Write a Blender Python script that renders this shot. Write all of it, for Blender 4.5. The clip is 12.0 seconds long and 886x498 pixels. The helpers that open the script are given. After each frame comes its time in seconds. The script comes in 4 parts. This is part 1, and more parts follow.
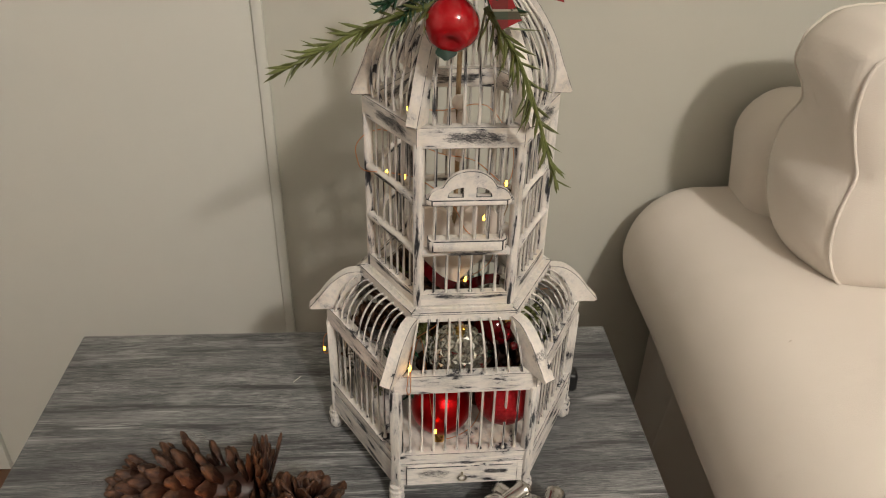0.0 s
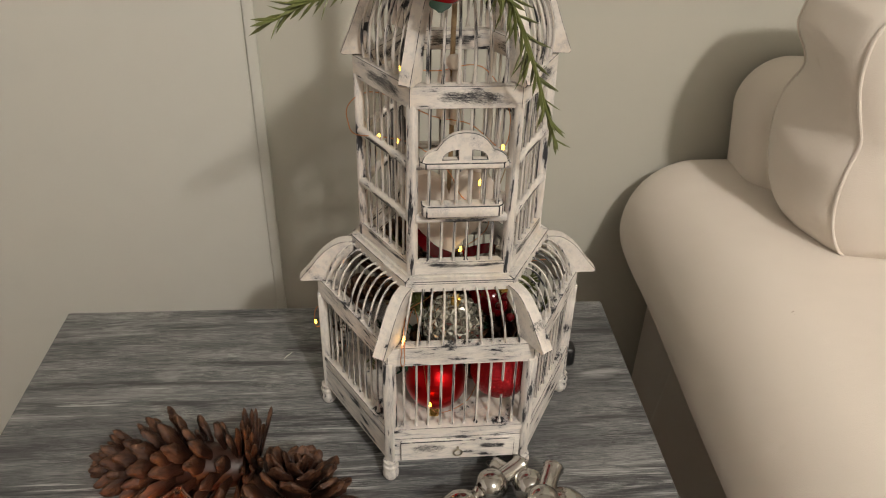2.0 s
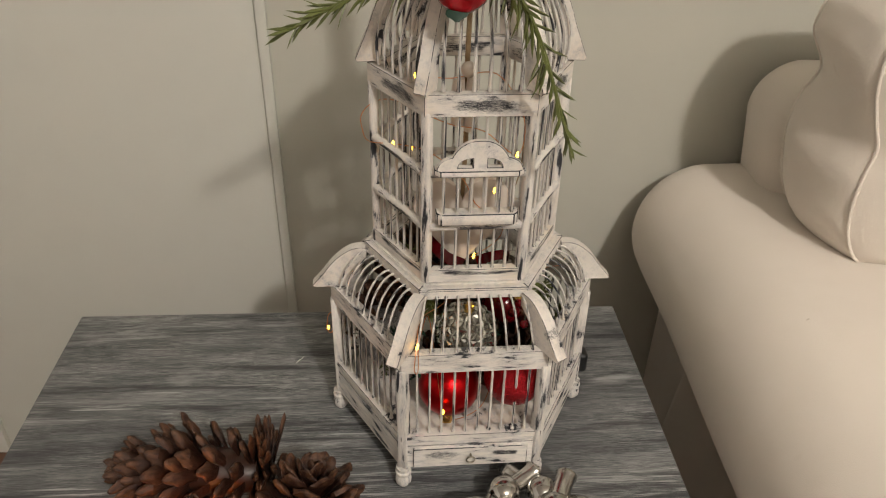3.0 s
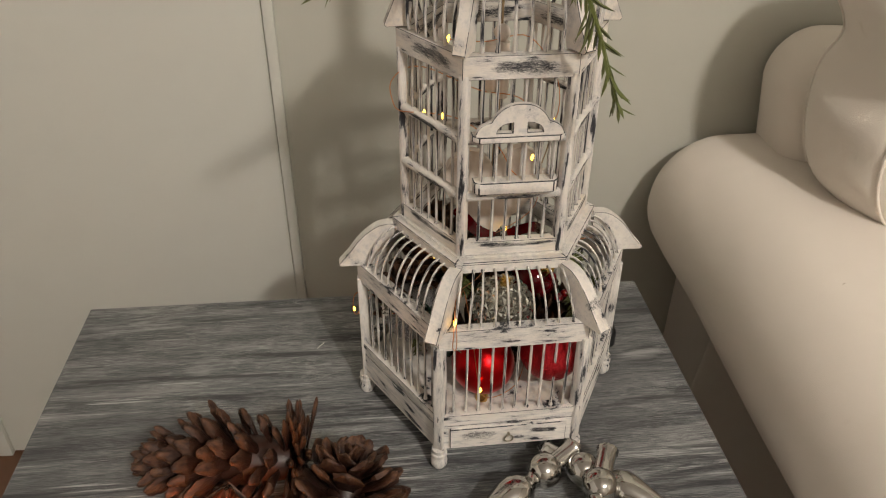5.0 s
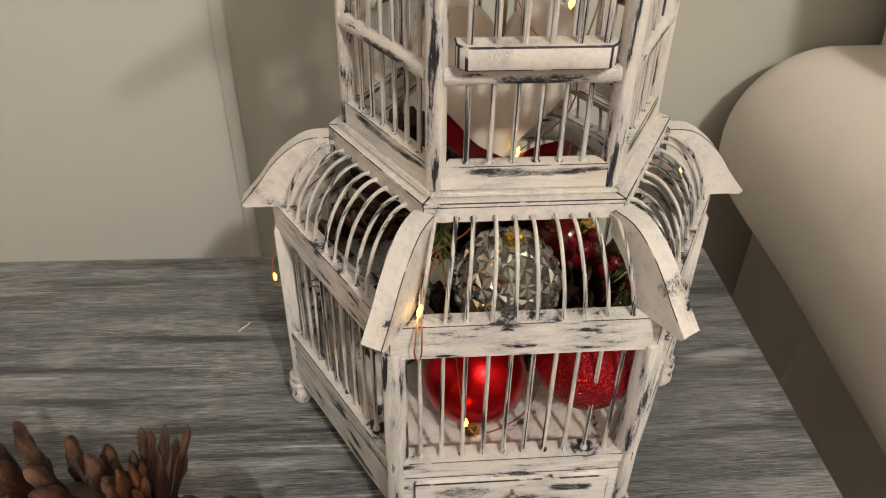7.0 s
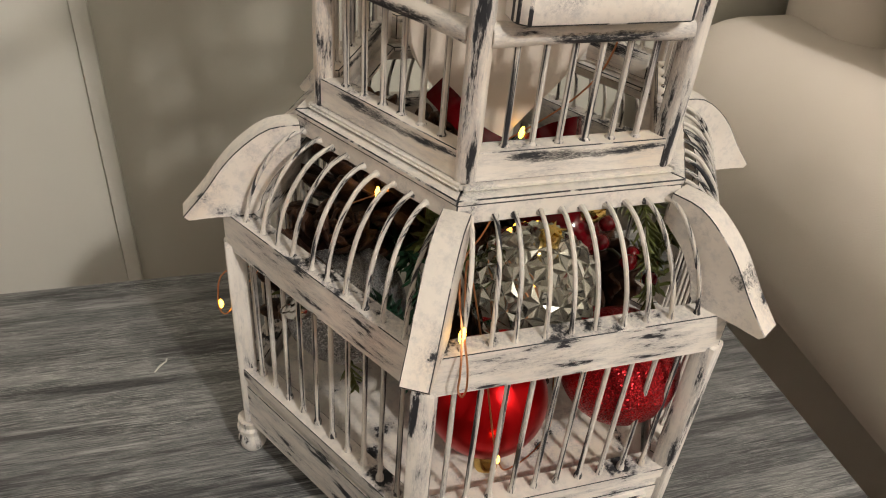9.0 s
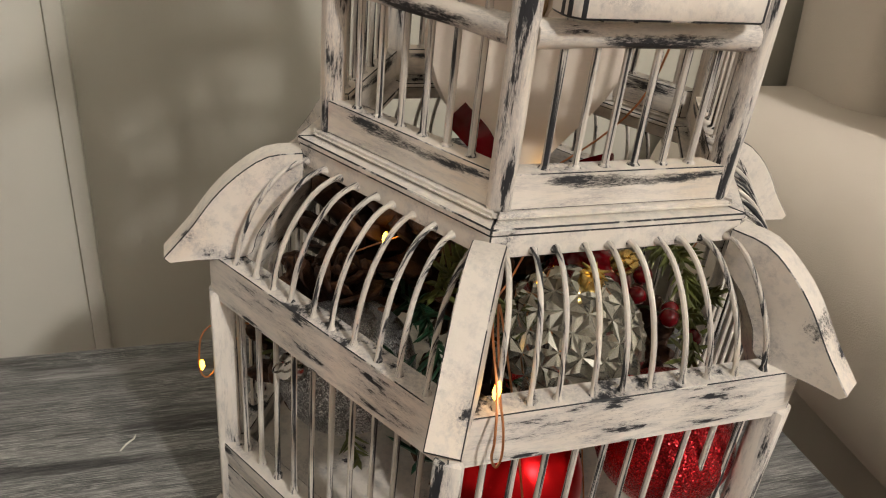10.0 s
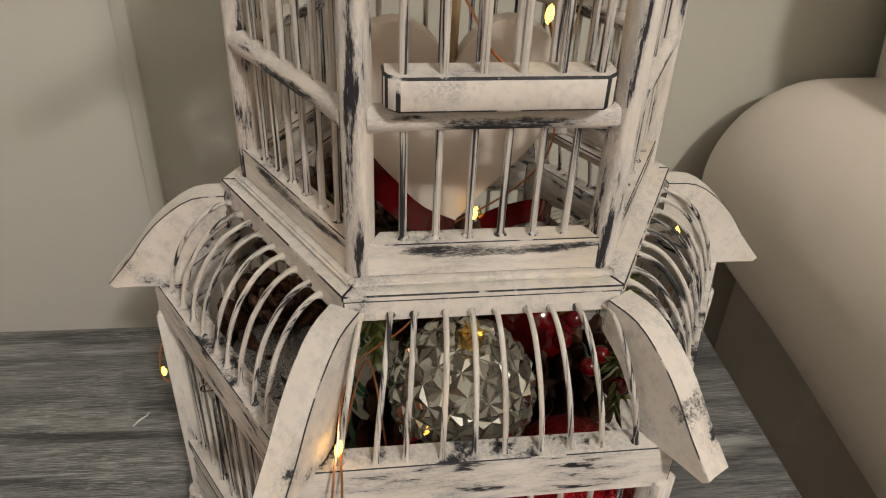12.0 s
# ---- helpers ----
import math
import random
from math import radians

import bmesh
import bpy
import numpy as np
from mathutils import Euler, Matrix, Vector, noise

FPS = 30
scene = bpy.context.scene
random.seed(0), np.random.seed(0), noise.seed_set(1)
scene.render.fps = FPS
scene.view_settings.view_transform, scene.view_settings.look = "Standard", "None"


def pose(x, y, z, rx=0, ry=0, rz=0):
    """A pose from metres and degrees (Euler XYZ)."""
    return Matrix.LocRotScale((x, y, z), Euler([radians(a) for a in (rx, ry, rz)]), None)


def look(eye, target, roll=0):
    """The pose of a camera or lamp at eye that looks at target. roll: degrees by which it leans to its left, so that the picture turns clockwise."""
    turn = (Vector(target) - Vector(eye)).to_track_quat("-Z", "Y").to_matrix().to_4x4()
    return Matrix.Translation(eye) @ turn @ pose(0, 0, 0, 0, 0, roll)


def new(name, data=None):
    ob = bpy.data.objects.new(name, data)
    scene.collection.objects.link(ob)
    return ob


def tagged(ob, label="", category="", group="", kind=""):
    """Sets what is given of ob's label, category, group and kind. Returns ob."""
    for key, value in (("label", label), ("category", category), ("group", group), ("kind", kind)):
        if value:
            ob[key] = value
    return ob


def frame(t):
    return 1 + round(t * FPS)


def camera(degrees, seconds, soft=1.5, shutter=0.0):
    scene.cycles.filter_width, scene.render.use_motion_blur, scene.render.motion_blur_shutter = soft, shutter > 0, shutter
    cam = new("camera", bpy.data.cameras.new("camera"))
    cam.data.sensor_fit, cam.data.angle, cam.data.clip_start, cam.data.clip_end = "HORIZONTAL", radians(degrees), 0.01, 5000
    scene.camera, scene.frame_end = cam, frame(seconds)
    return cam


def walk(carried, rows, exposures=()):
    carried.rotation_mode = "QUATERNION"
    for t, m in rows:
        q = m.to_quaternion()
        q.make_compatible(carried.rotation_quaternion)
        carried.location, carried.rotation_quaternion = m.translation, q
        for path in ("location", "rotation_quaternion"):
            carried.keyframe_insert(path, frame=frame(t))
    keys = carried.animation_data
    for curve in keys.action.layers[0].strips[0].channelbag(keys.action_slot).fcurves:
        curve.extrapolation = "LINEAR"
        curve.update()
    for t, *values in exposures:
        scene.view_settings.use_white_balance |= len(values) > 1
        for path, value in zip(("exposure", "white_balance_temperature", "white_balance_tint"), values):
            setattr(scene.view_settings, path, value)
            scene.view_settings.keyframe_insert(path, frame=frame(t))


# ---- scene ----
cam = camera(60.6, 12.0, soft=1.1)
PATH = [
    (0, (0.0749, 0.1017, 1.1350), (0.1243, 1.8004, 0.0805), 1.38),
    (0.5, (0.0751, 0.1035, 1.1248), (0.1417, 1.7972, 0.0632), 1.90),
    (1, (0.0746, 0.1072, 1.1151), (0.1463, 1.7953, 0.0450), 1.82),
    (1.5, (0.0749, 0.1100, 1.1126), (0.1523, 1.7942, 0.0366), 1.91),
    (2, (0.0742, 0.1112, 1.1076), (0.1425, 1.7919, 0.0256), 1.52),
    (2.5, (0.0704, 0.1141, 1.1070), (0.1245, 1.7888, 0.0150), 1.20),
    (3, (0.0685, 0.1171, 1.1136), (0.1169, 1.7955, 0.0271), 1.32),
    (5, (0.0235, 0.1276, 1.0849), (0.1167, 1.7958, -0.0144), 0.33),
    (5.5, (-0.0036, 0.1439, 1.0683), (0.1400, 1.8006, -0.0428), 0.56),
    (6, (0.0091, 0.2069, 1.0274), (0.1725, 1.8552, -0.0934), 1.58),
    (6.5, (0.0525, 0.3036, 0.9634), (0.1576, 1.9298, -0.1961), 1.47),
    (7, (0.0671, 0.3609, 0.9119), (0.1025, 1.9738, -0.2701), 0.98),
    (7.2, (0.0683, 0.3758, 0.8990), (0.1021, 1.9880, -0.2841), 1.11),
    (8.8, (0.0004, 0.4209, 0.8727), (0.4064, 1.9609, -0.3371), 4.96),
    (9, (-0.0055, 0.4322, 0.8700), (0.4372, 1.9850, -0.3101), 5.22),
    (9.5, (-0.0155, 0.4531, 0.8547), (0.4982, 2.0703, -0.2039), 6.04),
    (10, (-0.0129, 0.4609, 0.8281), (0.4982, 2.1319, -0.1449), 6.16),
    (10.5, (0.0225, 0.4637, 0.8237), (0.4578, 2.2019, -0.0647), 5.14),
    (11, (0.0630, 0.4709, 0.8352), (0.3831, 2.2508, -0.0189), 3.64),
    (11.5, (0.0722, 0.4642, 0.8542), (0.3051, 2.1995, -0.1127), 3.75),
    (12, (0.0795, 0.4593, 0.8734), (0.2214, 2.1129, -0.2426), 2.59),
]
EXPOSURES = [(0, -0.19), (5, -0.2), (6, -0.13), (6.5, -0.03), (7.2, 0.0), (8.8, 0.03), (9, 0.02), (10, -0.02), (11, -0.2), (12, -0.28)]
walk(cam, [(t, look(eye, target, roll)) for t, eye, target, roll in PATH], EXPOSURES)


# ---------- light ----------
world = bpy.data.worlds.new("room_air")
world.use_nodes = True
world.node_tree.nodes["Background"].inputs[0].default_value = (0.9, 0.85, 0.78, 1)
world.node_tree.nodes["Background"].inputs[1].default_value = 0.02
scene.world = world

lamp_data = bpy.data.lights.new("ceiling_lamp", "POINT")
lamp_data.energy = 240
lamp_data.color = (1.0, 0.945, 0.855)
lamp_data.shadow_soft_size = 0.085
lamp = new("ceiling_lamp", lamp_data)
lamp.location = (1.135, -1.79, 2.90)

# ---------- places ----------
TABLE_Z = 0.5
WALL_Y = 1.126
CAGE = pose(0.1074, 0.7492, TABLE_Z, 0, 0, 3.6)
TAU = 2 * math.pi


# ---------- material helpers ----------
class Mat:
    """A node material with short calls to add nodes."""

    def __init__(self, name):
        self.m = bpy.data.materials.new(name)
        self.m.use_nodes = True
        self.t = self.m.node_tree
        self.b = self.t.nodes["Principled BSDF"]
        self.out = self.t.nodes["Material Output"]

    def node(self, kind, **sets):
        n = self.t.nodes.new(kind)
        for k, v in sets.items():
            if k == "op":
                n.operation = v
        return n

    def put(self, socket, v):
        if isinstance(v, bpy.types.NodeSocket):
            self.t.links.new(v, socket)
        elif isinstance(v, (tuple, list)) and len(v) == 3 and socket.type == "RGBA":
            socket.default_value = (*v, 1)
        else:
            socket.default_value = v

    def set(self, **kw):
        names = dict(color="Base Color", rough="Roughness", metal="Metallic", spec="Specular IOR Level", coat="Coat Weight",
                     coat_rough="Coat Roughness", trans="Transmission Weight", ior="IOR", normal="Normal", sheen="Sheen Weight",
                     emit="Emission Color", power="Emission Strength", sub="Subsurface Weight")
        for k, v in kw.items():
            self.put(self.b.inputs[names[k]], v)
        return self

    def coords(self, scale=(1, 1, 1), shuffle=False):
        c = self.node("ShaderNodeTexCoord").outputs["Object"]
        mp = self.node("ShaderNodeMapping")
        mp.inputs["Scale"].default_value = scale
        self.put(mp.inputs["Vector"], c)
        if shuffle:
            info = self.node("ShaderNodeObjectInfo").outputs["Random"]
            mul = self.node("ShaderNodeMath", op="MULTIPLY")
            self.put(mul.inputs[0], info)
            mul.inputs[1].default_value = 37.0
            self.put(mp.inputs["Location"], mul.outputs[0])
        return mp.outputs[0]

    def noise(self, vec, scale, detail=4.0, rough=0.55, distort=0.0):
        n = self.node("ShaderNodeTexNoise")
        self.put(n.inputs["Vector"], vec)
        n.inputs["Scale"].default_value = scale
        n.inputs["Detail"].default_value = detail
        n.inputs["Roughness"].default_value = rough
        n.inputs["Distortion"].default_value = distort
        return n.outputs["Fac"]

    def voronoi(self, vec, scale, out="Color"):
        n = self.node("ShaderNodeTexVoronoi")
        self.put(n.inputs["Vector"], vec)
        n.inputs["Scale"].default_value = scale
        return n.outputs[out]

    def ramp(self, fac, stops):
        n = self.node("ShaderNodeValToRGB")
        self.put(n.inputs[0], fac)
        els = n.color_ramp.elements
        while len(els) < len(stops):
            els.new(0.5)
        for e, (p, c) in zip(els, stops):
            e.position = p
            e.color = (*c, 1) if isinstance(c, (tuple, list)) else (c, c, c, 1)
        return n.outputs[0]

    def mix(self, fac, a, b):
        n = self.node("ShaderNodeMix")
        n.data_type = "RGBA"
        self.put(n.inputs[0], fac)
        self.put(n.inputs[6], a)
        self.put(n.inputs[7], b)
        return n.outputs[2]

    def math(self, op, a, b=0.0):
        n = self.node("ShaderNodeMath", op=op)
        self.put(n.inputs[0], a)
        self.put(n.inputs[1], b)
        return n.outputs[0]

    def bump(self, height, strength, dist=0.001):
        n = self.node("ShaderNodeBump")
        n.inputs["Strength"].default_value = strength
        n.inputs["Distance"].default_value = dist
        self.put(n.inputs["Height"], height)
        return n.outputs[0]


def chipped_paint(name, stretch, amount, patch=9.0, shuffle=False, tone=(0.75, 0.708, 0.662), rubs=()):
    """White chalk paint over slate-dark undercoat, rubbed away in patches, along the edges and at rubs (x, z, half width, half height, strength)."""
    k = Mat(name)
    v = k.coords(stretch, shuffle)
    plain = k.coords((1, 1, 1), shuffle)
    big = k.noise(v, patch, 2, 0.5)
    fine = k.noise(v, patch * 6, 5, 0.75)
    area = k.noise(plain, 24, 2, 0.5)
    wear = k.math("ADD", k.math("MULTIPLY", big, 0.52), k.math("ADD", k.math("MULTIPLY", fine, 0.24), k.math("MULTIPLY", area, 0.24)))
    bare = k.ramp(wear, [(amount - 0.004, 0.0), (amount + 0.026, 1.0)])
    speck = k.noise(v, patch * 16, 4, 0.8)
    if rubs:
        sep = k.node("ShaderNodeSeparateXYZ")
        k.put(sep.inputs[0], k.node("ShaderNodeTexCoord").outputs["Object"])
        for cx, cz, hw, hh, hard in rubs:
            dx = k.math("POWER", k.math("ABSOLUTE", k.math("DIVIDE", k.math("SUBTRACT", sep.outputs[0], cx), hw)), 3.0)
            dz = k.math("POWER", k.math("ABSOLUTE", k.math("DIVIDE", k.math("SUBTRACT", sep.outputs[2], cz), hh)), 2.0)
            near = k.math("SUBTRACT", 1.0, k.math("ADD", dx, dz))
            near = k.math("ADD", near, k.math("MULTIPLY", k.math("SUBTRACT", big, 0.5), 3.0))
            brush = k.math("ADD", k.math("MULTIPLY", fine, 0.5), k.math("MULTIPLY", speck, 0.5))
            brush = k.math("ADD", brush, k.math("MULTIPLY", k.ramp(near, [(0.05, 0.0), (0.85, 1.0)]), hard))
            gate = k.ramp(near, [(-0.0, 0.0), (0.10, 1.0)])
            bare = k.math("MAXIMUM", bare, k.math("MULTIPLY", gate, k.ramp(brush, [(0.54, 0.0), (0.70, 1.0)])))
    dirt = k.noise(plain, 26, 4, 0.6)
    white = k.mix(k.ramp(dirt, [(0.35, 0.0), (0.75, 1.0)]), tone, (tone[0] * 0.82, tone[1] * 0.80, tone[2] * 0.77))
    white = k.mix(k.ramp(k.noise(plain, 14, 2), [(0.56, 0.0), (0.72, 0.5)]), white, (0.68, 0.56, 0.42))
    thin = k.ramp(wear, [(amount - 0.10, 0.0), (amount + 0.01, 0.85)])
    scratch = k.ramp(k.noise(v, patch * 3.2, 4, 0.7), [(0.49, 0.0), (0.68, 0.55)])
    white = k.mix(k.math("MULTIPLY", thin, k.ramp(speck, [(0.40, 0.1), (0.58, 1.0)])), white, (0.26, 0.26, 0.29))
    white = k.mix(scratch, white, (0.46, 0.455, 0.46))
    slate = k.mix(fine, (0.009, 0.010, 0.014), (0.038, 0.040, 0.048))
    k.set(color=k.mix(bare, white, slate), rough=0.62, spec=0.35)
    h = k.math("SUBTRACT", k.noise(plain, 240, 4, 0.6), k.math("MULTIPLY", bare, 0.9))
    k.set(normal=k.bump(h, 0.5, 0.0006))
    return k.m


PAINT_H = chipped_paint("chipped_white_paint_along", (0.28, 0.28, 1.5), 0.572, 110)
PAINT_V = chipped_paint("chipped_white_paint_upright", (1.5, 1.5, 0.22), 0.548, 120, True)
PAINT_PLAIN = chipped_paint("worn_white_paint", (1, 1, 1), 0.600, 60)
PAINT_BAR = chipped_paint("chipped_white_paint_rods", (3.2, 3.2, 0.045), 0.530, 260, True, (0.66, 0.62, 0.57))
PAINT_ARCH = chipped_paint("chipped_white_paint_bent_rods", (5.0, 0.22, 0.22), 0.540, 170, True, (0.66, 0.62, 0.57))
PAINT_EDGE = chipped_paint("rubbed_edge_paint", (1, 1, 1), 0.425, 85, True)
PAINT_FIN = chipped_paint("worn_white_paint_fin", (1, 1, 1), 0.585, 60, rubs=((0.1350, 0.1895, 0.0060, 0.0060, 0.10),))
PAINT_SILL = chipped_paint("rubbed_white_paint_sill", (0.25, 0.25, 1.6), 0.60, 110, rubs=((0.003, 0.2296, 0.033, 0.0028, 0.24),))
PAINT_BAND = chipped_paint("rubbed_white_paint_band", (0.28, 0.28, 1.5), 0.58, 110, rubs=((0.002, 0.3868, 0.027, 0.0068, 0.17),))
PAINT_ROD = chipped_paint("rubbed_white_paint_rod", (0.22, 0.8, 0.8), 0.58, 120, rubs=((0.006, 0.2765, 0.024, 0.0028, 0.20), (-0.006, 0.3275, 0.022, 0.0028, 0.20)))
PAINT_DRAWER = chipped_paint("rubbed_white_paint_drawer", (0.3, 0.3, 1.3), 0.60, 110, rubs=((-0.030, 0.0425, 0.017, 0.0070, 0.12), (0.034, 0.0430, 0.015, 0.0040, 0.20)))
PAINT_RAIL = chipped_paint("rubbed_white_paint_rail", (0.28, 0.28, 1.5), 0.574, 150, rubs=((-0.022, 0.1580, 0.030, 0.0062, 0.010), (0.030, 0.1575, 0.026, 0.0062, 0.015)))


def table_paint():
    k = Mat("grey_washed_wood")
    v = k.coords((1.2, 11.0, 4.0))
    v2 = k.coords((2.6, 60.0, 4.0))
    a = k.noise(v, 6.0, 5, 0.6, 0.3)
    b = k.noise(v2, 9.0, 6, 0.72, 0.2)
    d = k.noise(k.coords((7.0, 170.0, 4.0)), 8.0, 6, 0.8)
    s = k.math("ADD", k.math("MULTIPLY", a, 0.36), k.math("ADD", k.math("MULTIPLY", b, 0.32), k.math("MULTIPLY", d, 0.32)))
    c = k.ramp(s, [(0.38, (0.012, 0.012, 0.014)), (0.45, (0.070, 0.073, 0.078)), (0.51, (0.150, 0.153, 0.157)), (0.57, (0.235, 0.236, 0.234)), (0.65, (0.46, 0.46, 0.45))])
    field = k.noise(k.coords((2.0, 6.0, 1.0)), 5.0, 3)
    c = k.mix(k.math("MULTIPLY", k.ramp(d, [(0.50, 0.0), (0.60, 0.85)]), k.ramp(field, [(0.38, 0.15), (0.62, 1.0)])), c, (0.46, 0.455, 0.44))
    c = k.mix(k.math("MULTIPLY", k.ramp(b, [(0.56, 0.0), (0.68, 0.85)]), k.ramp(field, [(0.40, 1.0), (0.60, 0.1)])), c, (0.022, 0.022, 0.025))
    c = k.mix(k.math("MULTIPLY", k.ramp(d, [(0.38, 0.8), (0.47, 0.0)]), k.ramp(field, [(0.42, 0.9), (0.62, 0.25)])), c, (0.035, 0.034, 0.036))
    zone = k.noise(k.coords((1.0, 2.4, 1.0)), 3.2, 3)
    c = k.mix(k.ramp(zone, [(0.44, 0.0), (0.60, 0.42)]), c, (0.055, 0.055, 0.058))
    spots = k.ramp(k.noise(k.coords((1, 3.5, 1)), 11, 3), [(0.62, 0.0), (0.74, 0.6)])
    c = k.mix(spots, c, (0.43, 0.43, 0.42))
    stroke = k.math("MULTIPLY", k.ramp(k.noise(k.coords((1.6, 34.0, 1.0)), 7.0, 4, 0.6), [(0.56, 0.0), (0.64, 0.8)]), k.ramp(k.noise(k.coords((1.0, 2.0, 1.0)), 4.0, 2), [(0.46, 0.0), (0.60, 1.0)]))
    c = k.mix(stroke, c, (0.50, 0.50, 0.485))
    long_streak = k.noise(k.coords((1.0, 15.0, 1.0)), 4.5, 5, 0.65, 0.25)
    c = k.mix(k.ramp(long_streak, [(0.53, 0.0), (0.63, 0.72)]), c, (0.020, 0.020, 0.023))
    c = k.mix(k.ramp(long_streak, [(0.30, 0.45), (0.40, 0.0)]), c, (0.36, 0.36, 0.35))
    k.set(color=c, rough=k.ramp(b, [(0.3, 0.38), (0.7, 0.60)]), spec=0.4, normal=k.bump(b, 0.35, 0.0008))
    return k.m


def plaster(name, tone, bump=0.12):
    k = Mat(name)
    v = k.coords()
    c = k.mix(k.noise(v, 2.2, 3), tone, tuple(x * 0.93 for x in tone))
    c = k.mix(k.ramp(k.noise(v, 14, 5), [(0.5, 0.0), (0.8, 0.25)]), c, tuple(x * 0.88 for x in tone))
    k.set(color=c, rough=0.7, spec=0.25, normal=k.bump(k.noise(v, 320, 3), bump, 0.0006))
    return k.m


def fabric():
    k = Mat("off_white_cotton_slipcover")
    v = k.coords()
    c = k.mix(k.noise(v, 3.0, 3), (0.78, 0.712, 0.640), (0.71, 0.645, 0.578))
    c = k.mix(k.ramp(k.noise(k.coords((1, 2.2, 1)), 17, 2), [(0.74, 0.0), (0.80, 0.15)]), c, (0.45, 0.36, 0.25))
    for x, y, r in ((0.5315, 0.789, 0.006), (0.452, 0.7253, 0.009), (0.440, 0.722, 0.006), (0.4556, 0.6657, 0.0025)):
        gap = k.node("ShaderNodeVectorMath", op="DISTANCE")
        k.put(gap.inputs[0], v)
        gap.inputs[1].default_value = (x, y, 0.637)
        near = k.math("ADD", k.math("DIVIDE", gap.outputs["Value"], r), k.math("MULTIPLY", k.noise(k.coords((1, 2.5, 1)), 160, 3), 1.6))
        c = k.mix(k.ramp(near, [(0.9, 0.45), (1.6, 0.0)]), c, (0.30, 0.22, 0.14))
    weave = k.noise(v, 900, 2, 0.6)
    folds = k.math("ADD", k.noise(v, 9, 2), k.math("MULTIPLY", k.noise(k.coords((1.0, 1.0, 0.6)), 22, 2, 0.5, 0.3), 0.25))
    k.set(color=c, rough=0.9, spec=0.15, sheen=0.15, normal=k.bump(k.math("ADD", k.math("MULTIPLY", weave, 0.25), k.math("MULTIPLY", folds, 3.0)), 0.35, 0.005))
    return k.m


def plain(name, tone, rough=0.5, metal=0.0, vary=0.25, scale=40, **more):
    k = Mat(name)
    c = k.mix(k.noise(k.coords((1, 1, 1), True), scale, 4), tone, tuple(x * (1 - vary) for x in tone))
    k.set(color=c, rough=rough, metal=metal, **more)
    return k.m


def glitter(name, tone, dark):
    k = Mat(name)
    v = k.coords()
    col = k.voronoi(v, 2200)
    c = k.mix(k.ramp(col, [(0.45, 0.0), (0.95, 1.0)]), dark, tone)
    n = k.node("ShaderNodeNewGeometry").outputs["Normal"]
    sub = k.node("ShaderNodeVectorMath", op="SUBTRACT")
    k.put(sub.inputs[0], col)
    sub.inputs[1].default_value = (0.5, 0.5, 0.5)
    sc = k.node("ShaderNodeVectorMath", op="SCALE")
    k.put(sc.inputs[0], sub.outputs[0])
    sc.inputs["Scale"].default_value = 1.1
    add = k.node("ShaderNodeVectorMath", op="ADD")
    k.put(add.inputs[0], n)
    k.put(add.inputs[1], sc.outputs[0])
    nrm = k.node("ShaderNodeVectorMath", op="NORMALIZE")
    k.put(nrm.inputs[0], add.outputs[0])
    k.set(color=c, rough=0.28, metal=0.75, normal=nrm.outputs[0])
    return k.m


def facet_glass():
    k = Mat("mercury_facet_glass")
    k.set(color=(0.50, 0.50, 0.45), rough=0.03, trans=0.35, ior=1.45, metal=0.86)
    return k.m


def glow(name, tone, power):
    k = Mat(name)
    k.set(color=tone, emit=tone, power=power, rough=0.3)
    return k.m


def pine_scale_mat():
    # each scale is one long in its own x, so the pattern is set in scale lengths
    k = Mat("pine_scale_brown")
    v = k.coords((1, 1, 1), True)
    along = k.node("ShaderNodeSeparateXYZ")
    k.put(along.inputs[0], k.node("ShaderNodeTexCoord").outputs["Object"])
    c = k.mix(k.noise(v, 5, 4), (0.042, 0.012, 0.005), (0.008, 0.003, 0.002))
    tip = k.math("MULTIPLY", k.ramp(along.outputs[0], [(0.62, 0.0), (0.92, 1.0)]), k.ramp(k.noise(v, 3.5, 3), [(0.36, 0.0), (0.60, 0.9)]))
    c = k.mix(tip, c, (0.115, 0.050, 0.024))
    k.set(color=c, rough=0.46, spec=0.4, normal=k.bump(k.noise(v, 9, 5, 0.7), 0.6, 0.002))
    return k.m


def plaid():
    k = Mat("plaid_ribbon_cloth")
    sep = k.node("ShaderNodeSeparateXYZ")
    k.put(sep.inputs[0], k.coords((1, 1, 1)))
    fx = k.math("FRACT", k.math("MULTIPLY", sep.outputs[0], 38.0))
    fz = k.math("FRACT", k.math("MULTIPLY", sep.outputs[2], 62.0))
    c = k.mix(k.ramp(fx, [(0.55, 0.0), (0.58, 1.0)]), (0.36, 0.012, 0.014), (0.22, 0.02, 0.018))
    c = k.mix(k.ramp(fz, [(0.60, 0.0), (0.63, 0.8)]), c, (0.03, 0.10, 0.06))
    c = k.mix(k.ramp(fz, [(0.90, 0.0), (0.93, 0.8)]), c, (0.55, 0.5, 0.4))
    k.set(color=c, rough=0.75)
    return k.m


